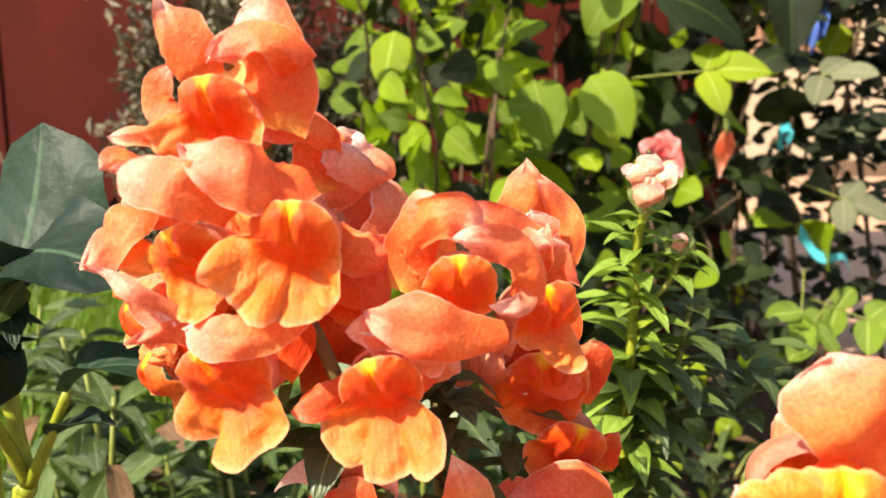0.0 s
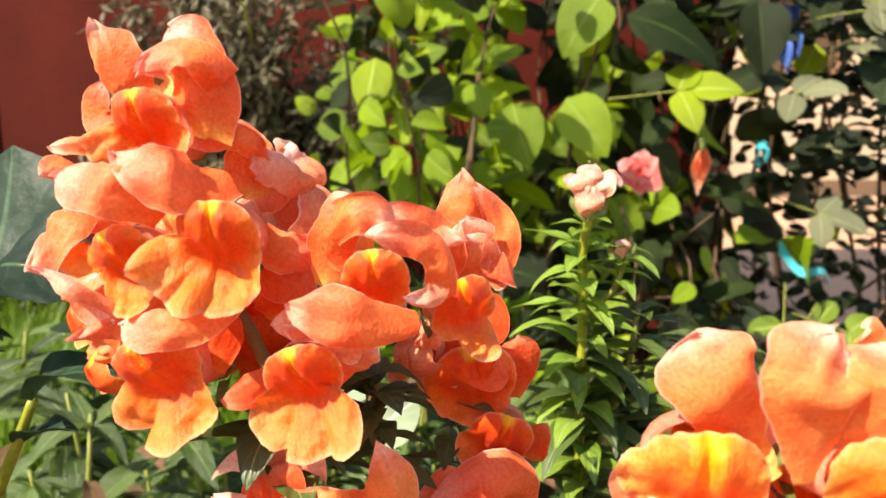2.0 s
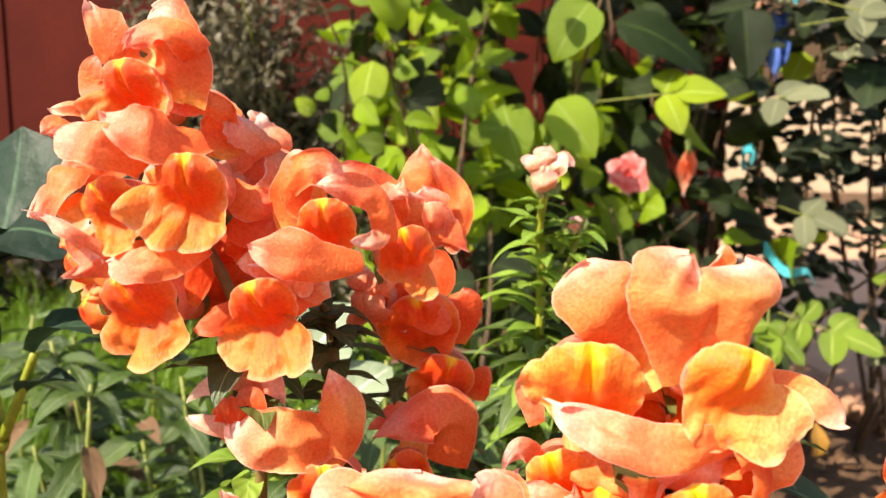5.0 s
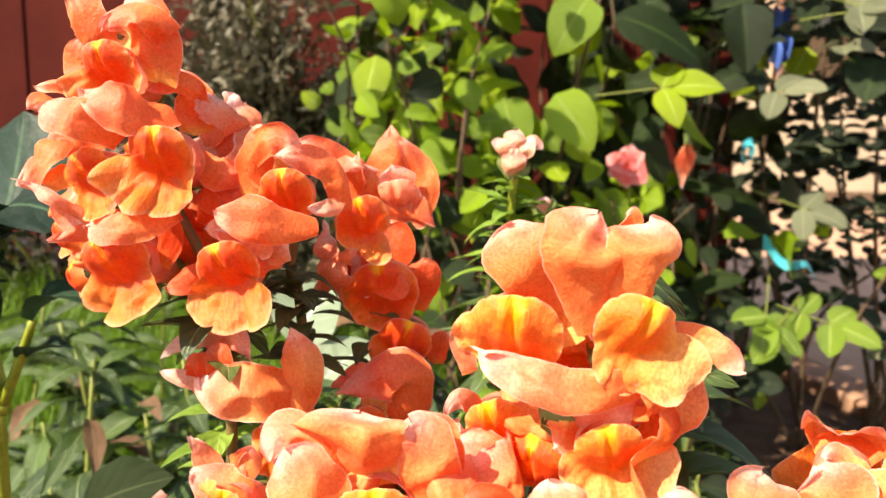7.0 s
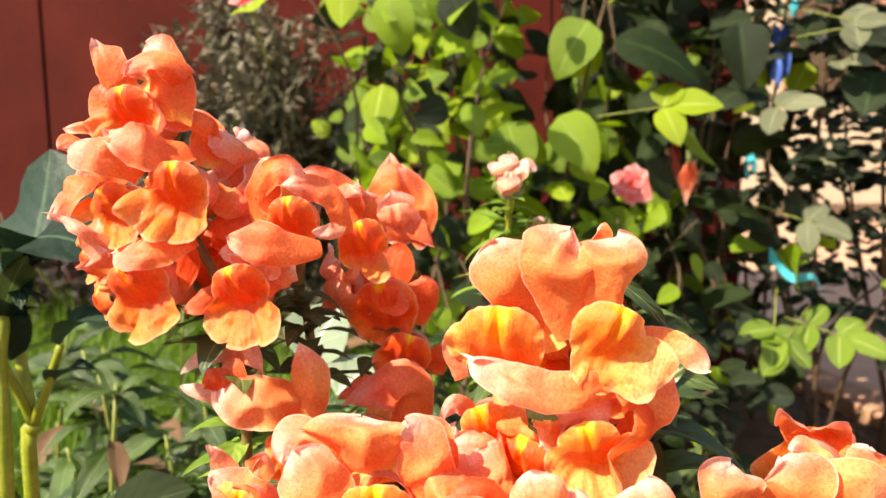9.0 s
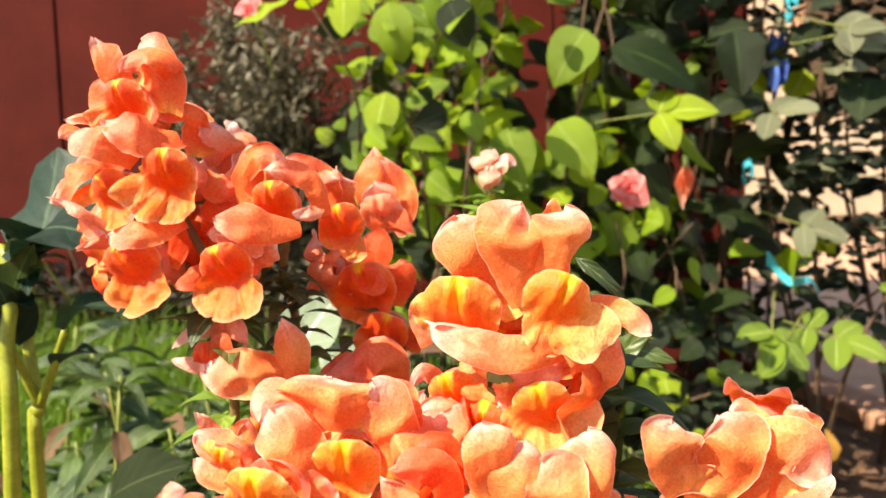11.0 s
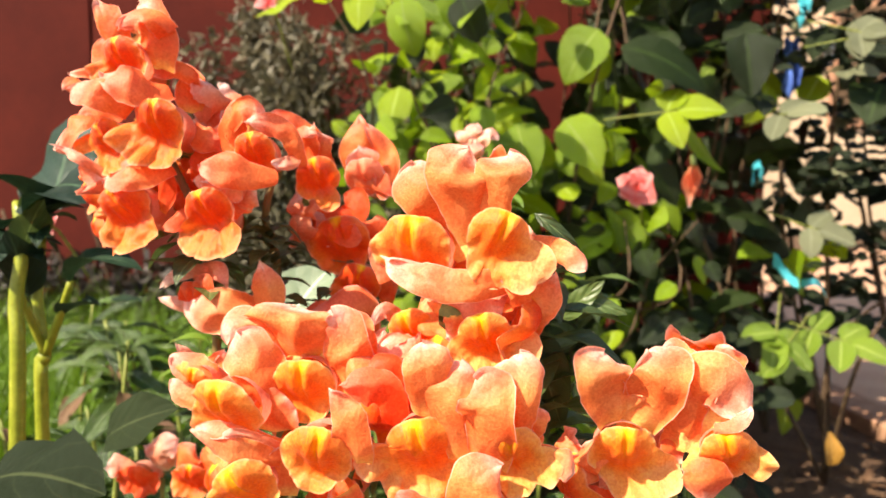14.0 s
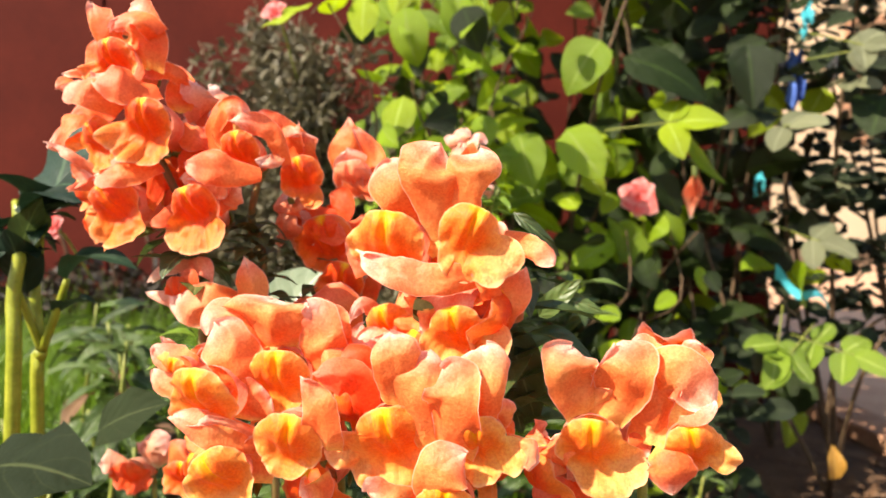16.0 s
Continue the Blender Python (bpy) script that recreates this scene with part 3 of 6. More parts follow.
def petal_mesh(spec, origin, seed):
    a, b, c, width, material, tip, base, cup, roll, tilt, throat = spec
    a, b, c = a - origin, b - origin, c - origin
    handle = 2 * b - (a + c) / 2
    length = (b - a).length + (c - b).length
    rng = random.Random(seed)
    ph, many, pleat = rng.uniform(0, 6.28), rng.uniform(2.5, 5), rng.uniform(0.0, 0.010)
    crease, flare = rng.uniform(-0.35, 0.35), rng.uniform(-0.06, 0.10)
    nu, nv = 22, 24

    def f(u, j):
        v = 1 - (1 - j) ** 1.7
        s = 2 * u - 1
        p = a * (1 - v) ** 2 + handle * 2 * v * (1 - v) + c * v * v
        d = ((handle - a) * (1 - v) + (c - handle) * v).normalized()
        w = d.cross(Matrix.Rotation(tilt, 3, d) @ Vector((0, -1, 0.18))).normalized()
        n = w.cross(d)
        peak = 0.46 + 0.28 * tip
        if v < peak:
            h = base + (1 - base) * math.sin(1.5708 * v / peak)
        else:
            h = max(0.0, 1 - ((v - peak) / (1 - peak)) ** (1.25 + 1.6 * tip)) ** (0.9 - 0.45 * tip)
        side = 1 if s > 0 else -1
        h *= 1 + 0.34 * noise.noise(Vector((v * 2.6, side * 5.0, seed + 0.5))) * abs(s) + 0.09 * noise.noise(Vector((v * 10, side * 5.0, seed)))
        half = 0.53 * width * max(h, 0.02)
        p = p + d * (0.10 * length * v * v * v * noise.noise(Vector((s * 1.8, 7.0, seed))))
        back = 0.6 * cup * width * s * s * h + roll * length * max(0.0, (v - 0.6) / 0.4) ** 2
        back -= flare * width * max(0.0, abs(s) - 0.7) ** 2 / 0.09 * h
        back += width * (pleat * math.sin(many * s + ph + 2 * v) + 0.02 * math.exp(-((s - crease) / 0.16) ** 2)) * v
        back += 0.0024 * math.sin(260 * length * v + ph + 1.6 * side) * abs(s) ** 3 * v
        x, y = s * half * 100, v * length * 100
        fold = noise.noise(Vector((x * 0.55, y * 0.55, seed))) + 0.35 * noise.noise(Vector((x * 1.2, y * 1.2, seed + 3)))
        back += 0.0028 * noise.noise(Vector((x * 0.7, y * 0.7, seed + 8))) + 0.0050 * abs(fold) - 0.0014 + 0.00022 * noise.noise(Vector((x * 5, y * 5, seed)))
        p = p + w * (half * s) - n * back
        return (*p, u, 1 - (1 - v) * (0.6 + 0.4 * throat))

    me = sheet("upper_petal", nu, nv, f)
    layer = me.uv_layers["rim"]
    index = np.empty(len(me.loops), dtype=np.int32)
    me.loops.foreach_get("vertex_index", index)
    edge = np.array([(max(j / nv, abs(2 * i / nu - 1)), 0.0) for j in range(nv + 1) for i in range(nu + 1)], dtype=np.float32)
    layer.data.foreach_set("uv", edge[index].ravel())
    return me


def bloom(plant, place, s, turn=0.0, lobes=(), seed=1, yaw=0.0, pitch=0.0, tone="", petals=()):
    """A snapdragon flower with its own petals: tube, calyx, round lower lip with its crest turned, upper petals."""
    base = plant.matrix_basis.translation
    m = Matrix.Translation(Vector(place) - base) @ pose(0, 0, 0, pitch, 0, yaw)
    body = part("flower", tube_mesh(s * 1.05, 0.75), TUBE, plant, m=m)
    back = m.inverted()
    low = {"deep": PETAL_DEEP_OR_SHADE, "pale": PETAL_PALE, "sunny": PETAL_SUNNY, "bud": PETAL_BUD}.get(tone, PETAL_LOW)
    part("lower_lip", round_lip(seed, s, lobes), low, body, "golden-orange lobes below a yellow-crested palate" if tone in ("", "sunny") else "", pose(0, 0, 0, 0, turn, 0))
    for k, spec in enumerate(petals):
        part("upper_petal", petal_mesh(spec, base, seed * 7 + k), spec[4], body, "", back)
    part("calyx", calyx_mesh(s * 1.05, 0.75), CALYX, body)
    return body


def plant_leaf(plant, place, towards, length, width, material, shape="ovate", droop=0.6, fold=0.3, up=(0, 0, 1), seed=0, spin=0.0, name="leaf", wave=0.03, label="", twist=0.0):
    base = plant.matrix_basis.translation
    me = leaf_mesh(name, length, width, fold, droop, shape, wave, seed, twist=twist)
    return part(name, me, material, plant, label, aim(Vector(place) - base, towards, up, 1.0, spin))


def stem(plant, points, radii, material=STEM, name="stem", sides=8, n=5):
    base = plant.matrix_basis.translation
    pts = smooth_line([Vector(p) - base for p in points], n)
    if isinstance(radii, tuple):
        radii = [radii[0] + (radii[1] - radii[0]) * k / (len(pts) - 1) for k in range(len(pts))]
    return part(name, pipe(name, pts, radii, sides), material, plant)


# ---- ground, wall, kerb, paving, house ----
def ground_sheet():
    rng = random.Random(3)

    def f(u, v):
        k = lambda t: math.copysign(abs(2 * t - 1) ** 5, 2 * t - 1) * 150
        x, y = k(u) + 0.3, k(v) + 0.7
        d = math.hypot(x, y - 0.7)
        h = 0.016 * noise.noise(Vector((x * 6, y * 6, 0))) + 0.008 * noise.noise(Vector((x * 21, y * 21, 3))) if d < 3 else 0.0
        return (x, y, h - 0.004, x, y)
    return sheet("ground", 150, 150, f)


def box(name, x0, x1, y0, y1, z0, z1, bevel=0.0):
    bm = bmesh.new()
    bmesh.ops.create_cube(bm, size=1.0, matrix=Matrix.Translation(((x0 + x1) / 2, (y0 + y1) / 2, (z0 + z1) / 2)) @ Matrix.Diagonal((x1 - x0, y1 - y0, z1 - z0, 1)))
    if bevel:
        bmesh.ops.bevel(bm, geom=bm.edges[:], offset=bevel, segments=2, affect="EDGES", profile=0.6)
    me = bpy.data.meshes.new(name)
    bm.to_mesh(me)
    bm.free()
    return me


tagged(part("ground", ground_sheet(), SOIL), "dry brown garden soil with small clods", "ground", kind="structure")

WALL_Y = 1.75
WALL_EDGE = -1.035
WALL_END = 0.66
wall = part("wall_north", box("wall_north", WALL_EDGE, WALL_END, WALL_Y, WALL_Y + 0.23, -0.2, 2.4, 0.006), WALL_RED)
tagged(wall, "brick-red painted plaster garden wall", "wall", kind="structure")
pier = part("wall_pier", box("wall_pier", -2.6, WALL_EDGE - 0.001, WALL_Y - 0.005, WALL_Y + 0.26, -0.21, 2.42, 0.003), WALL_RED)
tagged(pier, "brick-red painted pier of the garden wall, slightly proud of it", "wall", kind="structure")

# the kerb runs from the wall's end towards the right, with paving behind it
KERB_A, KERB_B = Vector((0.745, 1.620, 0)), Vector((0.800, 1.370, 0))
along = (KERB_B - KERB_A).normalized()
across = Vector((-along.y, along.x, 0))
kerb_turn = math.degrees(math.atan2(along.y, along.x))
for k in range(4):
    start = KERB_A + along * (-0.30 + 0.62 * k)
    stone = part("kerb", box("kerb", 0.0, 0.61, 0.0, 0.10, -0.10, 0.026, 0.006), KERB, m=Matrix.Translation(start + Vector((0, 0, 0.002 * (k % 2)))) @ pose(0, 0, 0, 0, 0, kerb_turn))
    tagged(stone, "worn brown concrete kerb stone beside the soil bed", "kerb", "kerb stones of the bed", "structure")
paving = part("pavement", box("pavement", -4.0, 9.0, 0.104, 12.0, -0.10, 0.018, 0.004), CONCRETE, m=Matrix.Translation(KERB_A) @ pose(0, 0, 0, 0, 0, kerb_turn))
tagged(paving, "sunlit pinkish concrete paving behind the kerb", "pavement", kind="structure")

house = thing("house", (6.0, 9.0, 0.0), "cream plastered house far behind the garden", "house")
part("wall", box("wall", -4.2, 5.0, 0.0, 0.3, -0.2, 4.6, 0.02), PLASTER, house)
part("roof", box("roof", -4.5, 5.3, -0.4, 4.0, 4.6, 4.8, 0.02), KERB, house)
for x in (-2.6, 0.2, 2.6):
    w = part("window", box("window", x, x + 1.1, -0.05, 0.02, 1.2, 2.6, 0.01), KERB, house)
    part("pane", box("pane", x + 0.08, x + 1.02, -0.058, -0.052, 1.28, 2.52), TWIG, w)


# ---- climbing plant on the wall ----
def scatter(rng, box6):
    return Vector([rng.uniform(box6[2 * i], box6[2 * i + 1]) for i in range(3)])


def sunny_kerb(p):
    """True where a leaf at p would shade the kerb, which the sun reaches through a gap in the foliage."""
    q = p - SUN_FROM * ((p.z - 0.02) / SUN_FROM.z)
    return 0.70 < q.x < 1.0 and 1.25 < q.y < 1.66


def thin_growth(p):
    """True in the strip where the climber is thin and the sunlit wall shows through."""
    k, rise = (p.x - 0.075) / (p.y + 0.06), (p.z - 0.51) / (p.y + 0.06)
    return 0.035 < k < 0.105 and 0.06 < rise < 0.26


LEAF_KINDS = {}


def shared_leaves(kind, shape, ratio, count=5, nu=6, nv=8, fold=(0.05, 0.35), droop=(0.2, 0.9)):
    """A few unit leaves that all repeats of one kind share."""
    if kind not in LEAF_KINDS:
        rng = random.Random(len(kind) * 7)
        LEAF_KINDS[kind] = [leaf_mesh(kind, 1.0, ratio * rng.uniform(0.88, 1.12), rng.uniform(*fold), rng.uniform(*droop), shape, rng.uniform(0.01, 0.05), k, nu, nv) for k in range(count)]
    return LEAF_KINDS[kind]


def put_leaf(plant, rng, kind, place, towards, size, material, up=None, spin=None, name="leaf"):
    pool = LEAF_KINDS[kind]
    src = pool[rng.randrange(len(pool))]
    key = src.name + material.name
    if key not in LEAF_KINDS:
        me = src.copy()
        me.materials.clear()
        me.materials.append(material)
        LEAF_KINDS[key] = me
    base = plant.matrix_basis.translation
    ob = new(name, LEAF_KINDS[key])
    ob.parent = plant
    ob.matrix_basis = aim(Vector(place) - base, towards, up or (0, -0.5, 0.8), size, rng.uniform(-0.5, 0.5) if spin is None else spin)
    return ob


shared_leaves("vine", "pointed", 0.74, 8, 8, 10, (-0.25, 0.30), (0.3, 1.5))
shared_leaves("rose", "round", 0.72, 6, 6, 8, (0.0, 0.4), (0.1, 0.9))
shared_leaves("lance", "lance", 0.26, 6, 4, 9, (0.1, 0.4), (0.4, 1.6))
shared_leaves("small", "ovate", 0.40, 5, 4, 7, (0.2, 0.5), (0.4, 1.4))


def vine(seed, box6, count, base, sizes, share, label, holes=()):
    """A climber: stems up the wall and leaves that hang outwards."""
    rng = random.Random(seed)
    plant = thing("climbing_vine", base, label, "vine", "climbers on the wall")
    for k in range(6):
        x = rng.uniform(box6[0], box6[1])
        pts = [(base[0] + rng.uniform(-0.05, 0.05), base[1], 0.0)]
        for j in range(1, 6):
            pts.append((base[0] + (x - base[0]) * j / 5 + rng.uniform(-0.04, 0.04), rng.uniform(box6[2], box6[3]), box6[5] * j / 5))
        stem(plant, pts, (0.0035, 0.0012), TWIG, sides=6, n=4)
    made = 0
    while made < count:
        p = scatter(rng, box6)
        if any(a < p.x < b and c < p.z < d for a, b, c, d in holes) and rng.random() < 0.85:
            continue
        if (sunny_kerb(p) and rng.random() < 0.5) or (thin_growth(p) and rng.random() < 0.75):
            made += 1
            continue
        made += 1
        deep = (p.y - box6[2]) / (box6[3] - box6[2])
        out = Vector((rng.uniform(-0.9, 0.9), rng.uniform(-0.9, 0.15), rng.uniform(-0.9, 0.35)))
        # leaves far in, and a random rest, take the colour darkened for shade
        mat = VINE_SHADED if rng.random() > share or deep > 0.7 else (VINE_LIME if rng.random() < 0.32 else VINE_LEAF)
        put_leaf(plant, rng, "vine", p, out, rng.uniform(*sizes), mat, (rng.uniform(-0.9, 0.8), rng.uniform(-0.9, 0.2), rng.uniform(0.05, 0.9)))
    return plant


vine_a = vine(11, (-0.14, 0.32, 0.92, 1.35, 0.10, 1.15), 300, (0.10, 1.5, 0), (0.045, 0.080), 0.85, "leafy green climber over the red wall, sunlit in part", ((0.12, 0.19, 0.55, 1.2),))
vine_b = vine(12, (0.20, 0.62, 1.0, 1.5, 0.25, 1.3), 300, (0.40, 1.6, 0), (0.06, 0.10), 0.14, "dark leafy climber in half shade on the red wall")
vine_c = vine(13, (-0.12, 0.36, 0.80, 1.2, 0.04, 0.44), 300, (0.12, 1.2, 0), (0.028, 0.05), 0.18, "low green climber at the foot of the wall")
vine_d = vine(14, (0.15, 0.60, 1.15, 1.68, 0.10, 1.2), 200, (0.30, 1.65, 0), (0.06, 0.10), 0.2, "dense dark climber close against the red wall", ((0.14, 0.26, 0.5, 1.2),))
vine_f = vine(16, (-0.10, 0.34, 1.0, 1.45, 0.40, 1.15), 300, (0.15, 1.5, 0), (0.04, 0.075), 0.7, "sunlit green climber on the red wall", ((0.12, 0.19, 0.55, 1.2),))
vine_e = vine(15, (-0.16, 0.10, 0.78, 1.15, 0.42, 0.78), 130, (0.0, 1.2, 0), (0.028, 0.06), 0.8, "small-leaved bright green climber beside the shrub")


# ---- rose bush over the kerb ----
def rose_bush(seed, box6, base, sprays, label, lime=0.04, size=(0.030, 0.046)):
    rng = random.Random(seed)
    plant = thing("rose_bush", base, label, "rose bush", "rose bushes")
    for k in range(3):
        top = scatter(rng, box6)
        top.z = box6[5] * rng.uniform(0.6, 1.0)
        mid = (Vector(base) + top) / 2 + Vector((rng.uniform(-0.08, 0.08), rng.uniform(-0.08, 0.08), 0.05))
        stem(plant, [base, mid, top], (0.0045, 0.0018), TWIG, "cane", 6)
    for k in range(sprays):
        p = scatter(rng, box6)
        if sunny_kerb(p) and rng.random() < 0.4:
            continue
        d = Vector((rng.uniform(-1, 1), rng.uniform(-1, 0.4), rng.uniform(-0.5, 0.4))).normalized()
        side = d.cross(Vector((0, 0, 1))).normalized()
        s = rng.uniform(*size)
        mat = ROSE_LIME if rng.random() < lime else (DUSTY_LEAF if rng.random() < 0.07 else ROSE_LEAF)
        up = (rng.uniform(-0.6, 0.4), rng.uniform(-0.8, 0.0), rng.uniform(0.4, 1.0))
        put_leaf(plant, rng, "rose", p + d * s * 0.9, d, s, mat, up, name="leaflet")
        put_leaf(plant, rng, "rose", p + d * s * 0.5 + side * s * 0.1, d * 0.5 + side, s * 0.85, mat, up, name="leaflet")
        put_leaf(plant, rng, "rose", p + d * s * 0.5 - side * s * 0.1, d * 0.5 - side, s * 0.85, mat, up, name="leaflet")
    return plant


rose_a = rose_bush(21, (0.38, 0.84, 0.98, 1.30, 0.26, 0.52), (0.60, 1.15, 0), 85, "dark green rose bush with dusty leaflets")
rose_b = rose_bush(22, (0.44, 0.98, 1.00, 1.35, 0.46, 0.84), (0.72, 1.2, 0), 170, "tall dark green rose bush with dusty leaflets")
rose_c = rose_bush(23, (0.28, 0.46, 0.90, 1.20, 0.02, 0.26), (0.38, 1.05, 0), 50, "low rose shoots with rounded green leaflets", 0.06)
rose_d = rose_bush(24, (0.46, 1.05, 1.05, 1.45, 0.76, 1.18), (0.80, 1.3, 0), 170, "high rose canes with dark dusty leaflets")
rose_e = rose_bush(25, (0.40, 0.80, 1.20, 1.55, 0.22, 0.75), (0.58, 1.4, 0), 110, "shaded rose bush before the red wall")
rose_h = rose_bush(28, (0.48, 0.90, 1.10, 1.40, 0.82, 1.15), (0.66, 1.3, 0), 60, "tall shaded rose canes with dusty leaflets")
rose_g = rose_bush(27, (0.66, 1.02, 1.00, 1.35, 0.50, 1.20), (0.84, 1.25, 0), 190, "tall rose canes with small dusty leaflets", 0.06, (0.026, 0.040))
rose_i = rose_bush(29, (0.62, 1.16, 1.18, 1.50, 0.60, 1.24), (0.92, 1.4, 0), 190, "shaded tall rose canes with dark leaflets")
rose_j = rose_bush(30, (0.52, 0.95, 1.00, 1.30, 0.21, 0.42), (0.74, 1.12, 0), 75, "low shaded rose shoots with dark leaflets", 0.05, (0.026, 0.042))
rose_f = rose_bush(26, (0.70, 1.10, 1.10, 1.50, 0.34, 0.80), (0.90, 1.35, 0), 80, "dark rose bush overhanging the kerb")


def spray(plant, place, towards, size, material, up=(0, -0.6, 0.7), count=3, seed=0, kind="rose"):
    """A compound leaf with its leaflets round place."""
    rng = random.Random(seed)
    d = Vector(towards).normalized()
    side = d.cross(Vector(up)).normalized()
    p = Vector(place)
    stem(plant, [p - d * size * 1.3, p - d * size * 0.4, p + d * size * 0.2], 0.0011, STEM, "stalk", 5, 3)
    put_leaf(plant, rng, kind, p + d * size * 0.2, d, size, material, up, 0.0, "leaflet")
    put_leaf(plant, rng, kind, p, d * 0.35 + side, size * 0.92, material, up, 0.2, "leaflet")
    put_leaf(plant, rng, kind, p, d * 0.35 - side, size * 0.92, material, up, -0.2, "leaflet")
    if count > 3:
        put_leaf(plant, rng, kind, p - d * size * 0.7, d * 0.2 + side, size * 0.8, material, up, 0.2, "leaflet")
        put_leaf(plant, rng, kind, p - d * size * 0.7, d * 0.2 - side, size * 0.8, material, up, -0.2, "leaflet")


# single sprays and leaves that stand out
spray(vine_a, (0.2860, 0.8850, 0.5790), (0.9, -0.2, 0.1), 0.062, VINE_LIME, (0, -0.7, 0.6), 3, 1, "vine")
spray(rose_b, (0.4440, 0.9400, 0.5790), (0.3, -0.5, 0.1), 0.055, DUSTY_LEAF, (0, -0.7, 0.6), 3, 2, "rose")
spray(rose_b, (0.5420, 0.9500, 0.6880), (0.9, -0.3, -0.3), 0.050, DUSTY_LEAF, (0, -0.7, 0.6), 3, 3, "rose")
spray(rose_a, (0.5300, 0.9300, 0.2790), (0.7, -0.5, -0.2), 0.055, ROSE_LIME, (0, -0.7, 0.6), 5, 4, "rose")
spray(rose_a, (0.4460, 0.9300, 0.2870), (-0.2, -0.5, -0.6), 0.050, ROSE_LIME, (0, -0.7, 0.6), 3, 5, "rose")
spray(rose_b, (0.4910, 0.9500, 0.4290), (0.8, -0.3, -0.3), 0.050, DUSTY_LEAF, (0, -0.7, 0.6), 3, 6, "rose")
spray(rose_b, (0.5320, 0.9500, 0.6800), (0.8, -0.4, 0.1), 0.045, DUSTY_LEAF, (0, -0.7, 0.6), 3, 7, "rose")
spray(rose_a, (0.4580, 0.9200, 0.2740), (-0.5, -0.4, -0.5), 0.050, ROSE_LIME, (0, -0.7, 0.6), 3, 8, "rose")
spray(rose_b, (0.4240, 0.9700, 0.6040), (-0.6, -0.4, 0.1), 0.040, ROSE_LEAF, (0, -0.7, 0.6), 3, 9, "rose")
put_leaf(vine_a, random.Random(1), "vine", (0.1570, 0.8900, 0.5710), (0.5, -0.3, -0.7), 0.085, VINE_LEAF, (-0.3, -0.8, 0.5), 0.00)
put_leaf(vine_a, random.Random(2), "vine", (-0.0400, 0.7700, 0.7040), (0.1, -0.2, -1), 0.075, VINE_LEAF, (-0.2, -1, 0.1), 0.00)
put_leaf(vine_a, random.Random(3), "vine", (-0.0960, 0.8000, 0.7260), (0.0, -0.4, -0.8), 0.060, VINE_LIME, (0, -0.9, 0.4), 0.00)
put_leaf(vine_a, random.Random(4), "vine", (-0.1630, 0.8000, 0.7190), (-0.9, -0.2, -0.25), 0.075, VINE_LIME, (-0.2, -0.5, 0.9), 0.00)
put_leaf(vine_b, random.Random(5), "vine", (0.3970, 0.9500, 0.6900), (0.1, -0.3, -1), 0.090, VINE_SHADED, (0, -1, 0.2), 0.00)
put_leaf(vine_b, random.Random(6), "vine", (0.2300, 0.9200, 0.6690), (0.9, -0.3, -0.2), 0.130, VINE_SHADED, (-0.2, -0.6, 0.8), 0.00)
put_leaf(vine_a, random.Random(7), "vine", (0.2010, 0.9300, 0.6940), (-0.5, -0.4, -0.6), 0.090, VINE_LEAF, (0.2, -0.7, 0.7), 0.00)
put_leaf(vine_a, random.Random(8), "vine", (0.0480, 0.9400, 0.6170), (0.5, -0.5, 0.2), 0.075, VINE_LEAF, (-0.4, -0.6, 0.8), 0.00)
put_leaf(vine_a, random.Random(9), "vine", (0.0940, 0.9000, 0.5660), (0.2, -0.4, -0.9), 0.080, VINE_LEAF, (-0.3, -0.9, 0.3), 0.00)
put_leaf(vine_a, random.Random(10), "vine", (-0.0490, 0.9500, 0.6050), (0.6, -0.3, 0.6), 0.075, VINE_LEAF, (-0.6, -0.7, 0.4), 0.00)


# ---- grey shrub by the wall ----
shrub = thing("shrub", (-0.34, 1.32, 0), "grey-green shrub with tiny narrow leaves before the red wall", "shrub")
rng = random.Random(31)
verts, faces, uvs = [], [], []
for k in range(46):
    a = rng.uniform(0, 6.28)
    tip = Vector((rng.uniform(-0.21, 0.24), rng.uniform(-0.14, 0.14), rng.uniform(0.25, 0.86)))
    tip.x *= 0.7 + 0.5 * math.sin(tip.z * 3.2)
    mid = tip * 0.5 + Vector((rng.uniform(-0.05, 0.05), rng.uniform(-0.05, 0.05), 0.08))
    line = smooth_line([(0, 0, 0), mid, tip], 5)
    part("branch", pipe("branch", line, [0.005 - 0.004 * j / (len(line) - 1) for j in range(len(line))], 5), TWIG, shrub)
    for j in range(430):
        t = rng.uniform(0.35, 1.0) ** 0.7
        q = line[min(len(line) - 1, int(t * (len(line) - 1)))] + Vector((rng.gauss(0, 0.022), rng.gauss(0, 0.022), rng.gauss(0, 0.022)))
        d = Vector((rng.uniform(-1, 1), rng.uniform(-1, 1), rng.uniform(-0.4, 1.2))).normalized()
        L, w = rng.uniform(0.016, 0.034), rng.uniform(0.0035, 0.0065)
        s = d.cross(Vector((rng.uniform(-1, 1), rng.uniform(-1, 1), rng.uniform(-1, 1)))).normalized() * w
        n = len(verts)
        up = d.cross(s).normalized() * w * 0.5
        verts += [q, q + d * L * 0.5 + s + up, q + d * L, q + d * L * 0.5 - s + up, q + d * L * 0.5]
        uvs += [(0.5, 0), (1, 0.5), (0.5, 1), (0, 0.5), (0.5, 0.5)]
        faces += [(n, n + 1, n + 4), (n + 1, n + 2, n + 4), (n + 2, n + 3, n + 4), (n + 3, n, n + 4)]
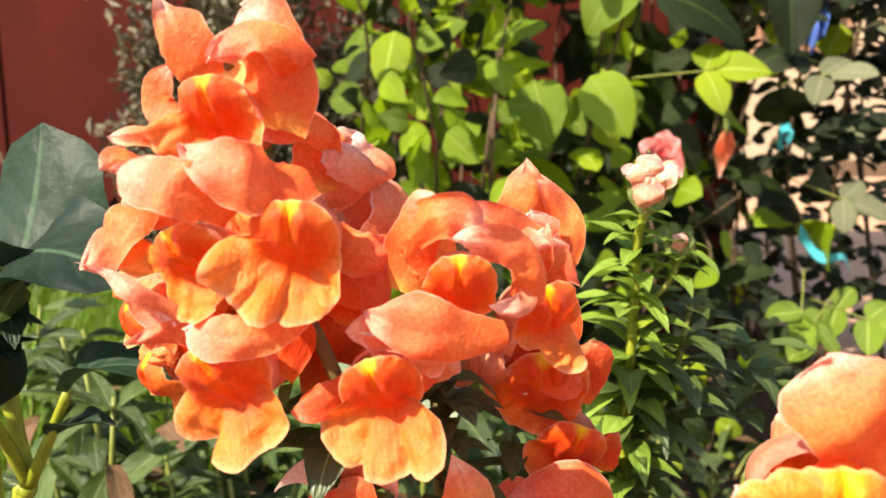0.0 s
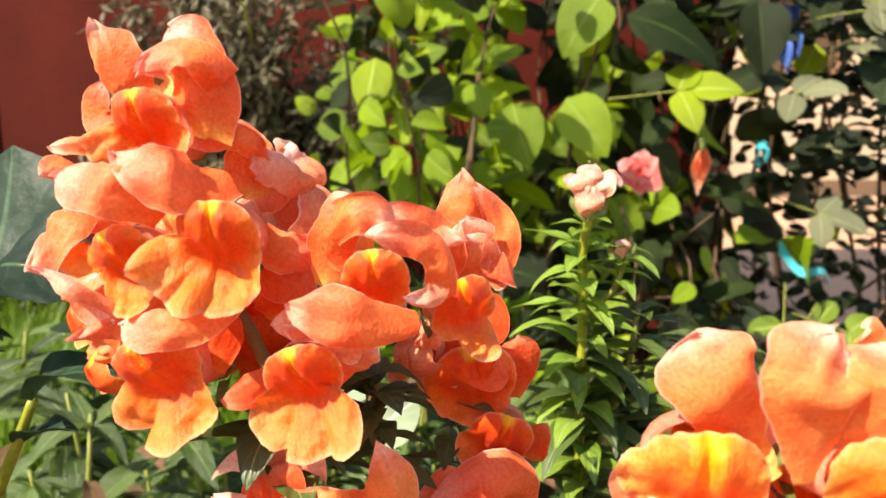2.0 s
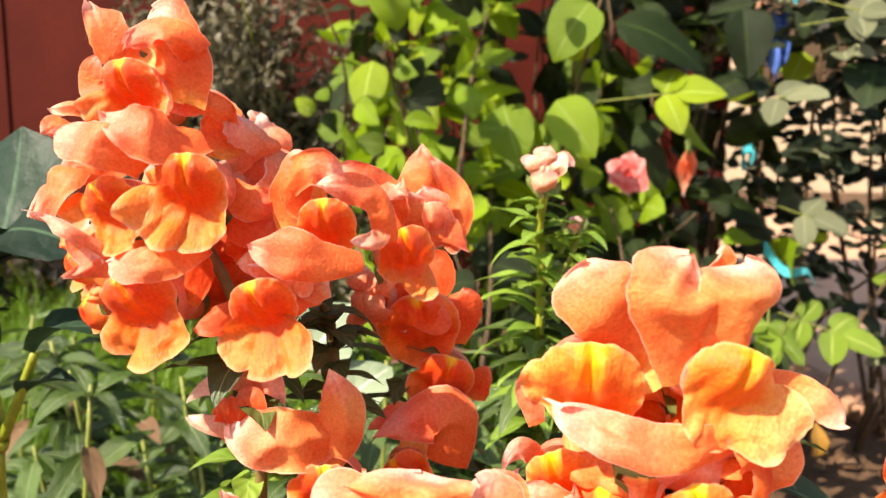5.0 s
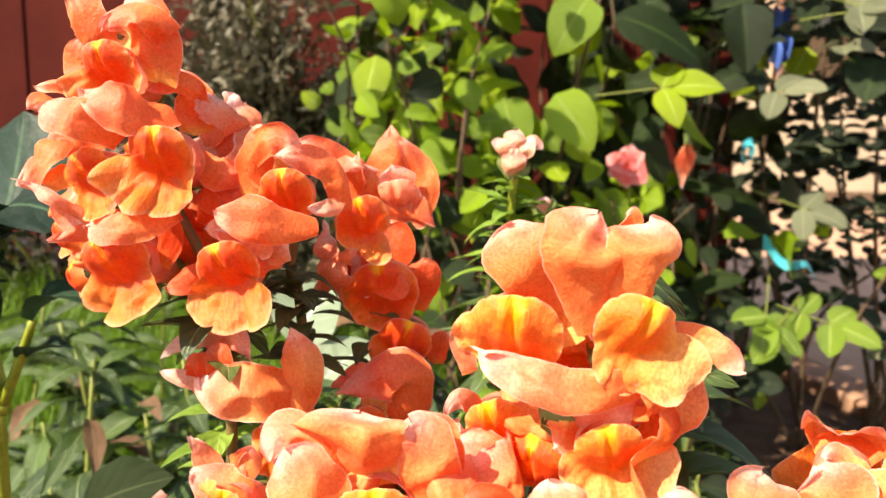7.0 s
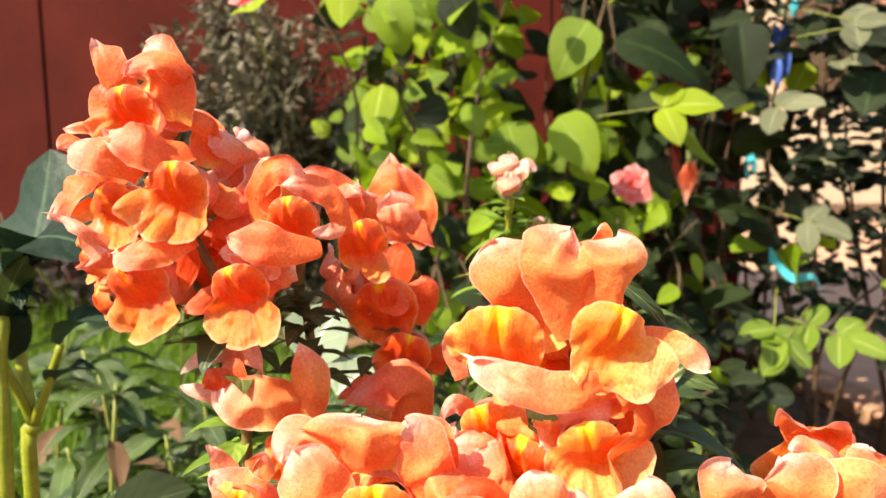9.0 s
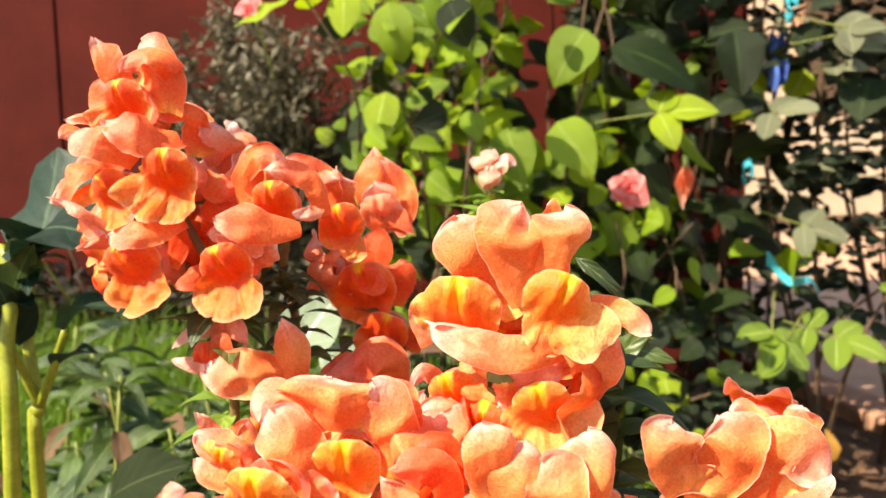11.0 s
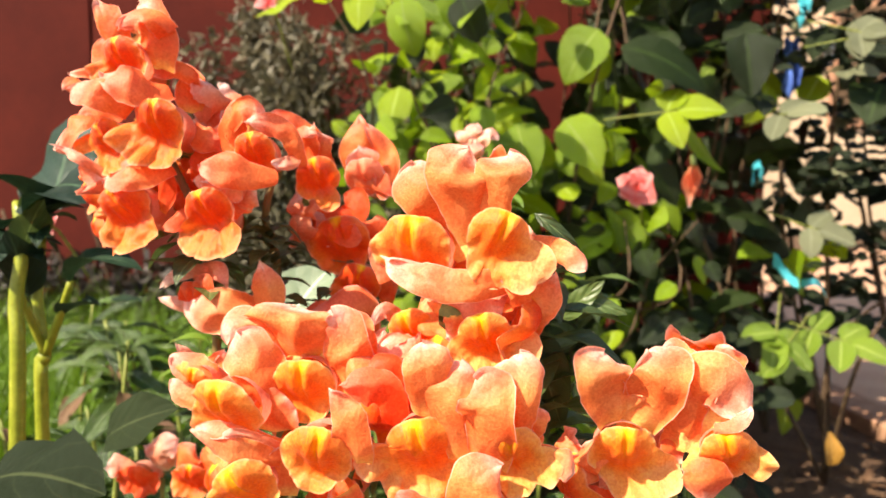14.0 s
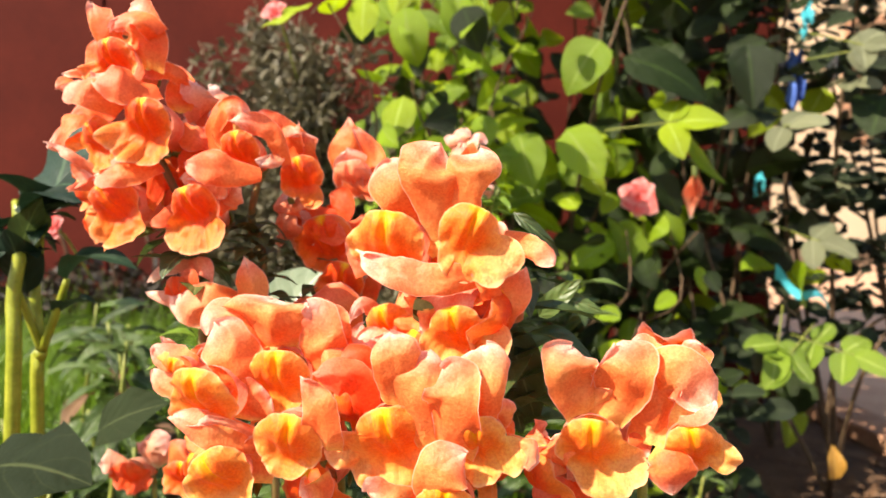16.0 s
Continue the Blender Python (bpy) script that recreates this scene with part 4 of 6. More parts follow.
tagged(part("foliage", mesh("foliage", verts, faces, uvs, False), GREY_LEAF, shrub), kind="stuff")


# ---- low mass of dark leaves, added for the shade at the wall's foot ----
hedge = thing("hedge", (-0.7, 1.62, 0), "low dark purple-brown hedge in the shade of the wall", "hedge")
rng = random.Random(33)
verts, faces, uvs = [], [], []
for k in range(7000):
    q = Vector((rng.uniform(-1.0, 0.55), rng.uniform(-0.10, 0.08), 0.0))
    q.z = rng.uniform(0.0, 0.28 + 0.10 * noise.noise(Vector((q.x * 5, 2, 0)))) 
    d = Vector((rng.uniform(-1, 1), rng.uniform(-1, 0.4), rng.uniform(-0.4, 1))).normalized()
    L, w = rng.uniform(0.02, 0.045), rng.uniform(0.007, 0.013)
    s = d.cross(Vector((rng.uniform(-1, 1), rng.uniform(-1, 1), rng.uniform(-1, 1)))).normalized() * w
    up = d.cross(s).normalized() * w * 0.4
    n = len(verts)
    verts += [q, q + d * L * 0.5 + s + up, q + d * L, q + d * L * 0.5 - s + up, q + d * L * 0.5]
    uvs += [(0.5, 0), (1, 0.5), (0.5, 1), (0, 0.5), (0.5, 0.5)]
    faces += [(n, n + 1, n + 4), (n + 1, n + 2, n + 4), (n + 2, n + 3, n + 4), (n + 3, n, n + 4)]
tagged(part("foliage", mesh("foliage", verts, faces, uvs, False), FOOT_SHADE_LEAF, hedge), kind="stuff")
for k in range(14):
    x = -0.95 + 1.5 * k / 13
    part("stem", pipe("stem", smooth_line([(x, 0, 0), (x + 0.03, 0.01, 0.2), (x - 0.02, 0, 0.42)], 4), 0.004, 6), TWIG, hedge)


# ---- grass and weeds to the left ----
rng = random.Random(41)
verts, faces, uvs = [], [], []
for k in range(16000):
    y = rng.uniform(0.42, 1.6)
    x = rng.uniform(-1.15, 0.10) if y > 0.6 else rng.uniform(-0.75, 0.0)
    h, w = rng.uniform(0.05, 0.15), rng.uniform(0.0014, 0.0034)
    h += 0.20 * rng.random() * (y > 0.85)
    a, b = rng.uniform(0, 6.28), rng.uniform(0.1, 0.9)
    d, s = Vector((math.cos(a), math.sin(a), 0)), Vector((-math.sin(a), math.cos(a), 0)) * w
    p = Vector((x, y, 0.0))
    n = len(verts)
    for j in range(4):
        t = j / 3
        c = p + d * h * b * t * t + Vector((0, 0, h * (t - 0.35 * b * t * t)))
        verts += [c - s * (1 - t * 0.95), c + s * (1 - t * 0.95)]
        uvs += [(0, t), (1, t)]
    faces += [(n + 2 * j, n + 2 * j + 1, n + 2 * j + 3, n + 2 * j + 2) for j in range(3)]
tagged(part("grass", mesh("grass", verts, faces, uvs), GRASS), "bright green grass on the soil", "grass", kind="stuff")


def weed(seed, base, height, count, label, material=WEED_LEAF, size=(0.05, 0.085), lean=(0, 0)):
    rng = random.Random(seed)
    plant = thing("leafy_weed", base, label, "weed", "weeds in the bed")
    top = Vector(base) + Vector((lean[0], lean[1], height))
    line = [Vector(base), (Vector(base) + top) / 2 + Vector((rng.uniform(-0.02, 0.02), rng.uniform(-0.02, 0.02), 0)), top]
    stem(plant, line, (0.0032, 0.0015), STEM, sides=6)
    for k in range(count):
        t = rng.uniform(0.15, 1.0)
        p = Vector(base).lerp(top, t)
        a = k * 2.4 + rng.uniform(-0.4, 0.4)
        d = Vector((math.cos(a), math.sin(a), rng.uniform(-0.2, 0.7)))
        put_leaf(plant, rng, "lance", p, d, rng.uniform(*size), material if rng.random() > 0.07 else DRY_LEAF, (0, 0, 1))
    return plant


rng = random.Random(5)
for k in range(23):
    x, y = rng.uniform(-0.48, 0.12), rng.uniform(0.42, 0.85)
    weed(50 + k, (x, y, 0), rng.uniform(0.20, 0.36), rng.randrange(24, 36), "leafy green weed with long drooping leaves", lean=(rng.uniform(-0.04, 0.04), rng.uniform(-0.04, 0.04)))
for k in range(16):
    x, y = rng.uniform(-0.34, 0.0), rng.uniform(0.36, 0.62)
    weed(110 + k, (x, y, 0), rng.uniform(0.24, 0.36), rng.randrange(26, 38), "leafy green weed with long drooping leaves", size=(0.045, 0.08), lean=(rng.uniform(-0.04, 0.04), rng.uniform(-0.04, 0.04)))
for k in range(9):
    x, y = rng.uniform(0.16, 0.34), rng.uniform(0.50, 0.85)
    weed(80 + k, (x, y, 0), rng.uniform(0.10, 0.22), rng.randrange(14, 22), "low dark green weed below the flowers", SNAP_LEAF, (0.03, 0.05))


# ---- snapdragon spikes ----
spike_a = thing("snapdragon", (-0.035, 0.200, 0.0), "tall snapdragon spike with orange and coral flowers", "snapdragon", "snapdragon plants")
flower(spike_a, (-0.0210, 0.2050, 0.5070), 80, -8, 0, 0.0260, tone='pale', seed=11)
flower(spike_a, (-0.0770, 0.2000, 0.4780), -42, 10, 0, 0.0260, ls=0.7, us=0.8, seed=13)
flower(spike_a, (-0.0740, 0.2020, 0.4620), -45, 15, 0, 0.0220, ls=0.8, us=0.7, seed=14)
flower(spike_a, (-0.0340, 0.2080, 0.4730), 15, 10, 0, 0.0240, tone='deep', seed=15)
flower(spike_a, (-0.0670, 0.2050, 0.4730), -25, 8, 0, 0.0240, seed=16)
flower(spike_a, (-0.0490, 0.2100, 0.4880), -5, 5, 0, 0.0260, seed=17)
spike_b = thing("snapdragon", (0.020, 0.215, 0.0), "snapdragon spike with orange and coral flowers, shaded below", "snapdragon", "snapdragon plants")
flower(spike_b, (0.0150, 0.2150, 0.4630), -30, 10, 0, 0.0180, tone='pale', seed=24)
spike_c = thing("snapdragon", (-0.005, 0.205, 0.0), "young snapdragon spike with pale opening flowers and green buds", "snapdragon", "snapdragon plants")
spike_d = thing("snapdragon", (0.105, 0.135, 0.0), "near snapdragon spike with large orange and coral flowers", "snapdragon", "snapdragon plants")
flower(spike_d, (0.1110, 0.1400, 0.4360), 75, 10, 0, 0.0260, us=0.8, seed=34)
flower(spike_d, (0.0940, 0.1660, 0.4430), -22, 6, 0, 0.0260, seed=35)
flower(spike_d, (0.1090, 0.1620, 0.4420), 16, 6, 0, 0.0260, up='cushion', seed=36)
flower(spike_d, (0.0880, 0.1600, 0.4180), -25, 8, 0, 0.0260, seed=37)
spike_e = thing("snapdragon", (0.060, 0.115, 0.0), "near snapdragon spike crowded with orange flowers", "snapdragon", "snapdragon plants")
flower(spike_e, (0.0290, 0.1420, 0.4080), -30, 6, 0, 0.0260, low='three', seed=48)
flower(spike_e, (0.0670, 0.1400, 0.4040), 20, 8, 0, 0.0260, seed=49)
flower(spike_e, (0.0510, 0.1380, 0.3710), -10, 10, 0, 0.0260, up='cushion', seed=50)
flower(spike_e, (0.0940, 0.1350, 0.3710), 25, 10, 0, 0.0260, low='two', seed=51)
flower(spike_e, (0.0110, 0.1380, 0.3730), -45, 8, 0, 0.0250, seed=52)
flower(spike_e, (0.1130, 0.1400, 0.3830), 50, 8, 0, 0.0250, up='cushion', us=0.8, seed=53)
spike_f = thing("snapdragon", (0.175, 0.145, 0.0), "low snapdragon spike with orange flowers beside the bare soil", "snapdragon", "snapdragon plants")
flower(spike_f, (0.1830, 0.1700, 0.4110), 150, 0, 0, 0.0260, us=0.8, seed=57)
flower(spike_f, (0.1380, 0.1380, 0.3800), -60, 4, 0, 0.0260, ls=0.85, us=0.7, seed=58)
spike_g = thing("snapdragon", (-0.115, 0.315, 0.0), "low salmon-pink snapdragon spike", "snapdragon", "snapdragon plants")
bud_plant = thing("snapdragon", (0.085, 0.335, 0.0), "green snapdragon shoot topped by a pale pink bud", "snapdragon", "snapdragon plants")
# ---- blooms, each petal in its place ----
bloom(spike_a, (-0.0490, 0.1760, 0.5320), 0.0250, turn=-7, lobes=((-1.20, 0.59, 0.17), (-0.59, 0.36, 0.15), (0.79, 0.46, 0.17)), seed=4, yaw=-8, petals=[
    petal((-0.0530, 0.1800, 0.5380), (-0.0560, 0.1760, 0.5470), (-0.0620, 0.1780, 0.5560), 0.0115, CORAL, tip=0.25, cup=0.12),
    petal((-0.0370, 0.1810, 0.5290), (-0.0360, 0.1770, 0.5420), (-0.0440, 0.1770, 0.5550), 0.0168, CORAL, tip=0.9, cup=0.1, base=0.8),
    petal((-0.0310, 0.1760, 0.5420), (-0.0390, 0.1720, 0.5480), (-0.0500, 0.1720, 0.5430), 0.0092, CORAL, tip=0.4, cup=0.1, base=0.9, throat=0),
    petal((-0.0450, 0.1830, 0.5300), (-0.0450, 0.1810, 0.5390), (-0.0480, 0.1810, 0.5470), 0.0189, CREAM, cup=-0.2),
    petal((-0.0600, 0.1850, 0.5290), (-0.0670, 0.1840, 0.5340), (-0.0630, 0.1850, 0.5420), 0.0081, CORAL),
    petal((-0.0600, 0.1780, 0.5250), (-0.0660, 0.1760, 0.5260), (-0.0740, 0.1760, 0.5260), 0.0048, PETAL_UP, base=0.25, tip=0.8, throat=0)])
bloom(spike_a, (-0.0310, 0.1690, 0.5050), 0.0285, turn=0, lobes=((-1.13, 0.66, 0.19), (-0.54, 0.61, 0.26), (0.12, 0.60, 0.27), (0.79, 0.40, 0.16)), seed=6, petals=[
    petal((-0.0300, 0.1710, 0.5190), (-0.0390, 0.1610, 0.5190), (-0.0560, 0.1660, 0.5260), 0.0140, CORAL, tip=0.35, cup=0.25, roll=0.1, throat=0),
    petal((-0.0450, 0.1710, 0.5110), (-0.0550, 0.1630, 0.5160), (-0.0720, 0.1700, 0.5190), 0.0125, CORAL, tip=0.7, cup=0.2, throat=0),
    petal((-0.0670, 0.1720, 0.5200), (-0.0710, 0.1720, 0.5210), (-0.0750, 0.1720, 0.5190), 0.0057, CORAL, throat=0)])
bloom(spike_a, (-0.0560, 0.1770, 0.4990), 0.0247, turn=-27, lobes=((-1.92, 0.69, 0.16), (-1.33, 0.37, 0.17), (-0.46, 0.57, 0.24), (-0.04, 0.49, 0.18)), seed=7, yaw=-14, petals=[
    petal((-0.0580, 0.1830, 0.5060), (-0.0660, 0.1810, 0.5100), (-0.0780, 0.1810, 0.5060), 0.0101, CORAL, cup=0.3, throat=0),
    petal((-0.0700, 0.1820, 0.5090), (-0.0750, 0.1780, 0.5030), (-0.0840, 0.1800, 0.4940), 0.0118, CORAL, cup=0.2, tip=0.8, throat=0),
    petal((-0.0590, 0.1790, 0.4820), (-0.0680, 0.1730, 0.4900), (-0.0830, 0.1770, 0.4960), 0.0042, PETAL_PALE, cup=0.2, tip=0.3, throat=0),
    petal((-0.0470, 0.1810, 0.5090), (-0.0460, 0.1810, 0.4990), (-0.0510, 0.1810, 0.4930), 0.0084, CORAL, cup=0.2)])
bloom(spike_a, (-0.0480, 0.1740, 0.4710), 0.0307, turn=-30, lobes=((-1.11, 0.59, 0.19), (-0.23, 0.58, 0.24), (0.23, 0.58, 0.18)), seed=8, yaw=-8, petals=[
    petal((-0.0320, 0.1770, 0.4870), (-0.0420, 0.1660, 0.4830), (-0.0580, 0.1720, 0.4820), 0.0101, CORAL, tip=0.6, cup=0.3, throat=0),
    petal((-0.0370, 0.1790, 0.4700), (-0.0330, 0.1760, 0.4790), (-0.0330, 0.1780, 0.4880), 0.0098, PETAL_DEEP_OR_SHADE, tip=0.2),
    petal((-0.0520, 0.1790, 0.4810), (-0.0620, 0.1790, 0.4800), (-0.0750, 0.1790, 0.4760), 0.0073, CORAL, tip=0.15, throat=0),
    petal((-0.0710, 0.1800, 0.4880), (-0.0690, 0.1800, 0.4840), (-0.0630, 0.1800, 0.4810), 0.0070, PETAL_PALE, throat=0)])
bloom(spike_a, (-0.0120, 0.1720, 0.4700), 0.0271, turn=-21, lobes=((-0.92, 0.70, 0.23), (-0.25, 0.67, 0.25), (0.24, 0.72, 0.22)), seed=9, petals=[
    petal((-0.0180, 0.1760, 0.4700), (-0.0250, 0.1720, 0.4660), (-0.0330, 0.1720, 0.4630), 0.0081, PETAL_DEEP_OR_SHADE, tip=0.6, throat=0),
    petal((-0.0010, 0.1780, 0.4760), (-0.0110, 0.1750, 0.4810), (-0.0200, 0.1770, 0.4810), 0.0090, CORAL, throat=0),
    petal((0.0000, 0.1770, 0.4690), (-0.0070, 0.1760, 0.4750), (-0.0120, 0.1760, 0.4760), 0.0105, CORAL, throat=0)])
bloom(spike_a, (-0.0140, 0.1880, 0.4970), 0.0179, turn=-56, lobes=((1.18, 0.20, 0.25), (-0.74, 0.23, 0.25)), seed=10, yaw=20, tone='deep', petals=[
    petal((-0.0310, 0.1960, 0.5120), (-0.0300, 0.1920, 0.5220), (-0.0300, 0.1910, 0.5310), 0.0114, CORAL, tip=0.9, cup=0.2),
    petal((-0.0270, 0.1900, 0.5250), (-0.0340, 0.1850, 0.5290), (-0.0450, 0.1850, 0.5280), 0.0081, CORAL, tip=0.7, cup=0.2, throat=0),
    petal((-0.0290, 0.1980, 0.5140), (-0.0280, 0.1960, 0.5240), (-0.0360, 0.1960, 0.5340), 0.0084, CORAL, tip=0.2),
    petal((-0.0250, 0.2000, 0.4960), (-0.0220, 0.1970, 0.5110), (-0.0290, 0.1970, 0.5220), 0.0138, PETAL_PALE, tip=0.4),
    petal((-0.0190, 0.2010, 0.4980), (-0.0180, 0.2000, 0.5080), (-0.0190, 0.2000, 0.5150), 0.0090, PETAL_PALE, tip=0.3),
    petal((-0.0250, 0.1840, 0.5030), (-0.0170, 0.1810, 0.4990), (-0.0100, 0.1840, 0.5000), 0.0105, CORAL, throat=0),
    petal((-0.0240, 0.1860, 0.4940), (-0.0180, 0.1830, 0.4910), (-0.0120, 0.1860, 0.4940), 0.0114, PETAL_DEEP_OR_SHADE, throat=0),
    petal((-0.0210, 0.1900, 0.4790), (-0.0220, 0.1880, 0.4860), (-0.0260, 0.1880, 0.4920), 0.0120, PETAL_DEEP_OR_SHADE)])
bloom(spike_b, (0.0060, 0.1760, 0.4940), 0.0233, turn=-7, lobes=((-1.57, 0.35, 0.14), (-0.25, 0.35, 0.25), (0.58, 0.40, 0.17)), seed=19, petals=[
    petal((-0.0070, 0.1820, 0.4900), (-0.0050, 0.1780, 0.5030), (0.0000, 0.1760, 0.5140), 0.0123, CORAL, tip=0.8, cup=0.2),
    petal((-0.0060, 0.1770, 0.5040), (0.0030, 0.1720, 0.5110), (0.0110, 0.1710, 0.5070), 0.0092, CORAL, tip=0.35, cup=0.15, base=0.9, throat=0),
    petal((0.0010, 0.1840, 0.4940), (-0.0020, 0.1830, 0.5010), (-0.0040, 0.1820, 0.5070), 0.0118, CREAM, cup=-0.2),
    petal((0.0220, 0.1790, 0.4880), (0.0190, 0.1730, 0.5010), (0.0040, 0.1700, 0.5050), 0.0092, CORAL, tip=0.5, cup=0.25, throat=0),
    petal((0.0220, 0.1790, 0.4930), (0.0200, 0.1760, 0.4890), (0.0130, 0.1740, 0.4890), 0.0050, PETAL_PALE, tip=0.6, throat=0)])
bloom(spike_b, (-0.0020, 0.1700, 0.4780), 0.0133, turn=34, lobes=((-0.52, 0.17, 0.16), (1.23, 0.38, 0.21)), seed=20, tone='pale', petals=[
    petal((0.0160, 0.1710, 0.4830), (0.0010, 0.1630, 0.4850), (-0.0150, 0.1690, 0.4880), 0.0140, CORAL, tip=0.6, cup=0.28, base=0.35, throat=0),
    petal((-0.0040, 0.1760, 0.4720), (-0.0090, 0.1740, 0.4780), (-0.0180, 0.1760, 0.4810), 0.0070, PETAL_PALE, throat=0),
    petal((-0.0010, 0.1780, 0.4690), (0.0010, 0.1750, 0.4740), (0.0060, 0.1740, 0.4780), 0.0084, PETAL_PALE)])
bloom(spike_b, (0.0270, 0.1900, 0.4840), 0.0250, turn=-21, lobes=((-1.00, 0.40, 0.19), (0.07, 0.57, 0.18), (1.10, 0.36, 0.18)), seed=21, yaw=20, petals=[
    petal((0.0290, 0.1940, 0.4970), (0.0190, 0.1880, 0.5040), (0.0070, 0.1890, 0.5100), 0.0093, CORAL, tip=0.35, cup=0.2, throat=0),
    petal((0.0290, 0.1950, 0.4860), (0.0280, 0.1920, 0.4950), (0.0280, 0.1920, 0.5020), 0.0120, CORAL, tip=0.8),
    petal((0.0270, 0.1920, 0.4980), (0.0200, 0.1870, 0.5030), (0.0290, 0.1870, 0.5010), 0.0060, CORAL, throat=0),
    petal((0.0220, 0.1930, 0.4870), (0.0240, 0.1880, 0.4970), (0.0260, 0.1900, 0.5040), 0.0090, CORAL, tip=0.4)])
bloom(spike_b, (0.0320, 0.2620, 0.4850), 0.0286, turn=-13, lobes=((0.61, 0.52, 0.10), (0.76, 0.25, 0.17)), seed=22, tone='pale', petals=[
    petal((0.0310, 0.2650, 0.4790), (0.0280, 0.2620, 0.5000), (0.0280, 0.2640, 0.5160), 0.0192, CORAL, tip=0.15, cup=0.15),
    petal((0.0390, 0.2650, 0.4790), (0.0430, 0.2620, 0.4940), (0.0310, 0.2650, 0.5130), 0.0128, CORAL, tip=0.3),
    petal((0.0320, 0.2580, 0.4800), (0.0320, 0.2570, 0.4900), (0.0300, 0.2580, 0.5000), 0.0140, PETAL_PALE, cup=-0.2),
    petal((0.0330, 0.2590, 0.4860), (0.0400, 0.2580, 0.4820), (0.0480, 0.2600, 0.4740), 0.0100, CORAL, tip=0.15, throat=0)])
bloom(spike_b, (0.0320, 0.2180, 0.4550), 0.0360, turn=-11, lobes=((-1.51, 0.43, 0.16), (-0.89, 0.43, 0.20), (-0.06, 0.42, 0.25)), seed=23, petals=[
    petal((0.0410, 0.2220, 0.4470), (0.0450, 0.2190, 0.4570), (0.0460, 0.2210, 0.4660), 0.0130, PETAL_DEEP_OR_SHADE, tip=0.7),
    petal((0.0340, 0.2220, 0.4640), (0.0220, 0.2200, 0.4640), (0.0160, 0.2210, 0.4580), 0.0126, PETAL_DEEP_OR_SHADE, throat=0),
    petal((0.0280, 0.2090, 0.4620), (0.0350, 0.2070, 0.4580), (0.0390, 0.2090, 0.4620), 0.0108, PETAL_DEEP_OR_SHADE, throat=0),
    petal((0.0320, 0.2240, 0.4650), (0.0360, 0.2230, 0.4710), (0.0300, 0.2240, 0.4760), 0.0144, PETAL_DEEP_OR_SHADE)])
bloom(spike_b, (0.0400, 0.2160, 0.4360), 0.0283, turn=14, lobes=((-0.80, 0.49, 0.22), (0.05, 0.36, 0.25), (1.57, 0.29, 0.19)), seed=25, petals=[
    petal((0.0510, 0.2200, 0.4260), (0.0520, 0.2180, 0.4320), (0.0550, 0.2190, 0.4380), 0.0090, PETAL_DEEP_OR_SHADE)])
bloom(spike_c, (-0.0240, 0.1840, 0.4320), 0.0235, turn=0, lobes=((-0.62, 0.37, 0.20), (0.40, 0.32, 0.20)), seed=26, tone='deep', petals=[
    petal((-0.0180, 0.1860, 0.4400), (-0.0270, 0.1820, 0.4440), (-0.0400, 0.1840, 0.4360), 0.0065, PETAL_PALE, tip=0.3, throat=0),
    petal((-0.0270, 0.1860, 0.4410), (-0.0150, 0.1820, 0.4440), (-0.0100, 0.1840, 0.4350), 0.0072, PETAL_PALE, tip=0.3, throat=0),
    petal((-0.0210, 0.1840, 0.4280), (-0.0290, 0.1790, 0.4300), (-0.0400, 0.1810, 0.4320), 0.0065, PETAL_PALE, tip=0.2, throat=0),
    petal((-0.0250, 0.1840, 0.4250), (-0.0220, 0.1780, 0.4340), (-0.0230, 0.1800, 0.4400), 0.0167, PETAL_DEEP_OR_SHADE, tip=0.8)])
bloom(spike_c, (0.0050, 0.1790, 0.4120), 0.0280, turn=-4, lobes=((-1.33, 0.45, 0.20), (-0.34, 0.55, 0.27), (0.35, 0.43, 0.20)), seed=27, petals=[
    petal((0.0050, 0.1810, 0.4270), (-0.0090, 0.1710, 0.4280), (-0.0260, 0.1770, 0.4310), 0.0175, PETAL_UP, tip=0.7, cup=0.3, throat=0),
    petal((0.0010, 0.1830, 0.4190), (0.0080, 0.1790, 0.4330), (0.0050, 0.1800, 0.4480), 0.0152, PETAL_UP, tip=0.2, cup=0.2)])
bloom(spike_c, (0.0270, 0.2030, 0.4070), 0.0220, turn=-45, lobes=((-1.06, 0.33, 0.29), (0.07, 0.48, 0.24)), seed=28, petals=[
    petal((0.0400, 0.2070, 0.4070), (0.0400, 0.2010, 0.4250), (0.0170, 0.2010, 0.4190), 0.0176, CORAL, tip=0.4, cup=0.25, throat=0),
    petal((0.0330, 0.2070, 0.4210), (0.0250, 0.2050, 0.4240), (0.0140, 0.2050, 0.4200), 0.0092, CORAL, tip=0.3, throat=0),
    petal((0.0310, 0.2070, 0.4070), (0.0280, 0.2050, 0.4130), (0.0250, 0.2050, 0.4160), 0.0126, CREAM)])
bloom(spike_c, (-0.0130, 0.1650, 0.3990), 0.0189, turn=-34, lobes=((-1.96, 0.54, 0.29), (-0.23, 0.45, 0.29), (-1.05, 0.36, 0.24)), seed=29, petals=[
    petal((-0.0160, 0.1680, 0.3980), (-0.0200, 0.1650, 0.4080), (-0.0240, 0.1670, 0.4140), 0.0101, PETAL_PALE, tip=0.2),
    petal((-0.0140, 0.1670, 0.3980), (-0.0070, 0.1630, 0.4060), (-0.0040, 0.1650, 0.4120), 0.0097, PETAL_UP, tip=0.3),
    petal((-0.0050, 0.1650, 0.3990), (-0.0070, 0.1620, 0.4050), (-0.0050, 0.1630, 0.4120), 0.0036, PETAL_PALE)])
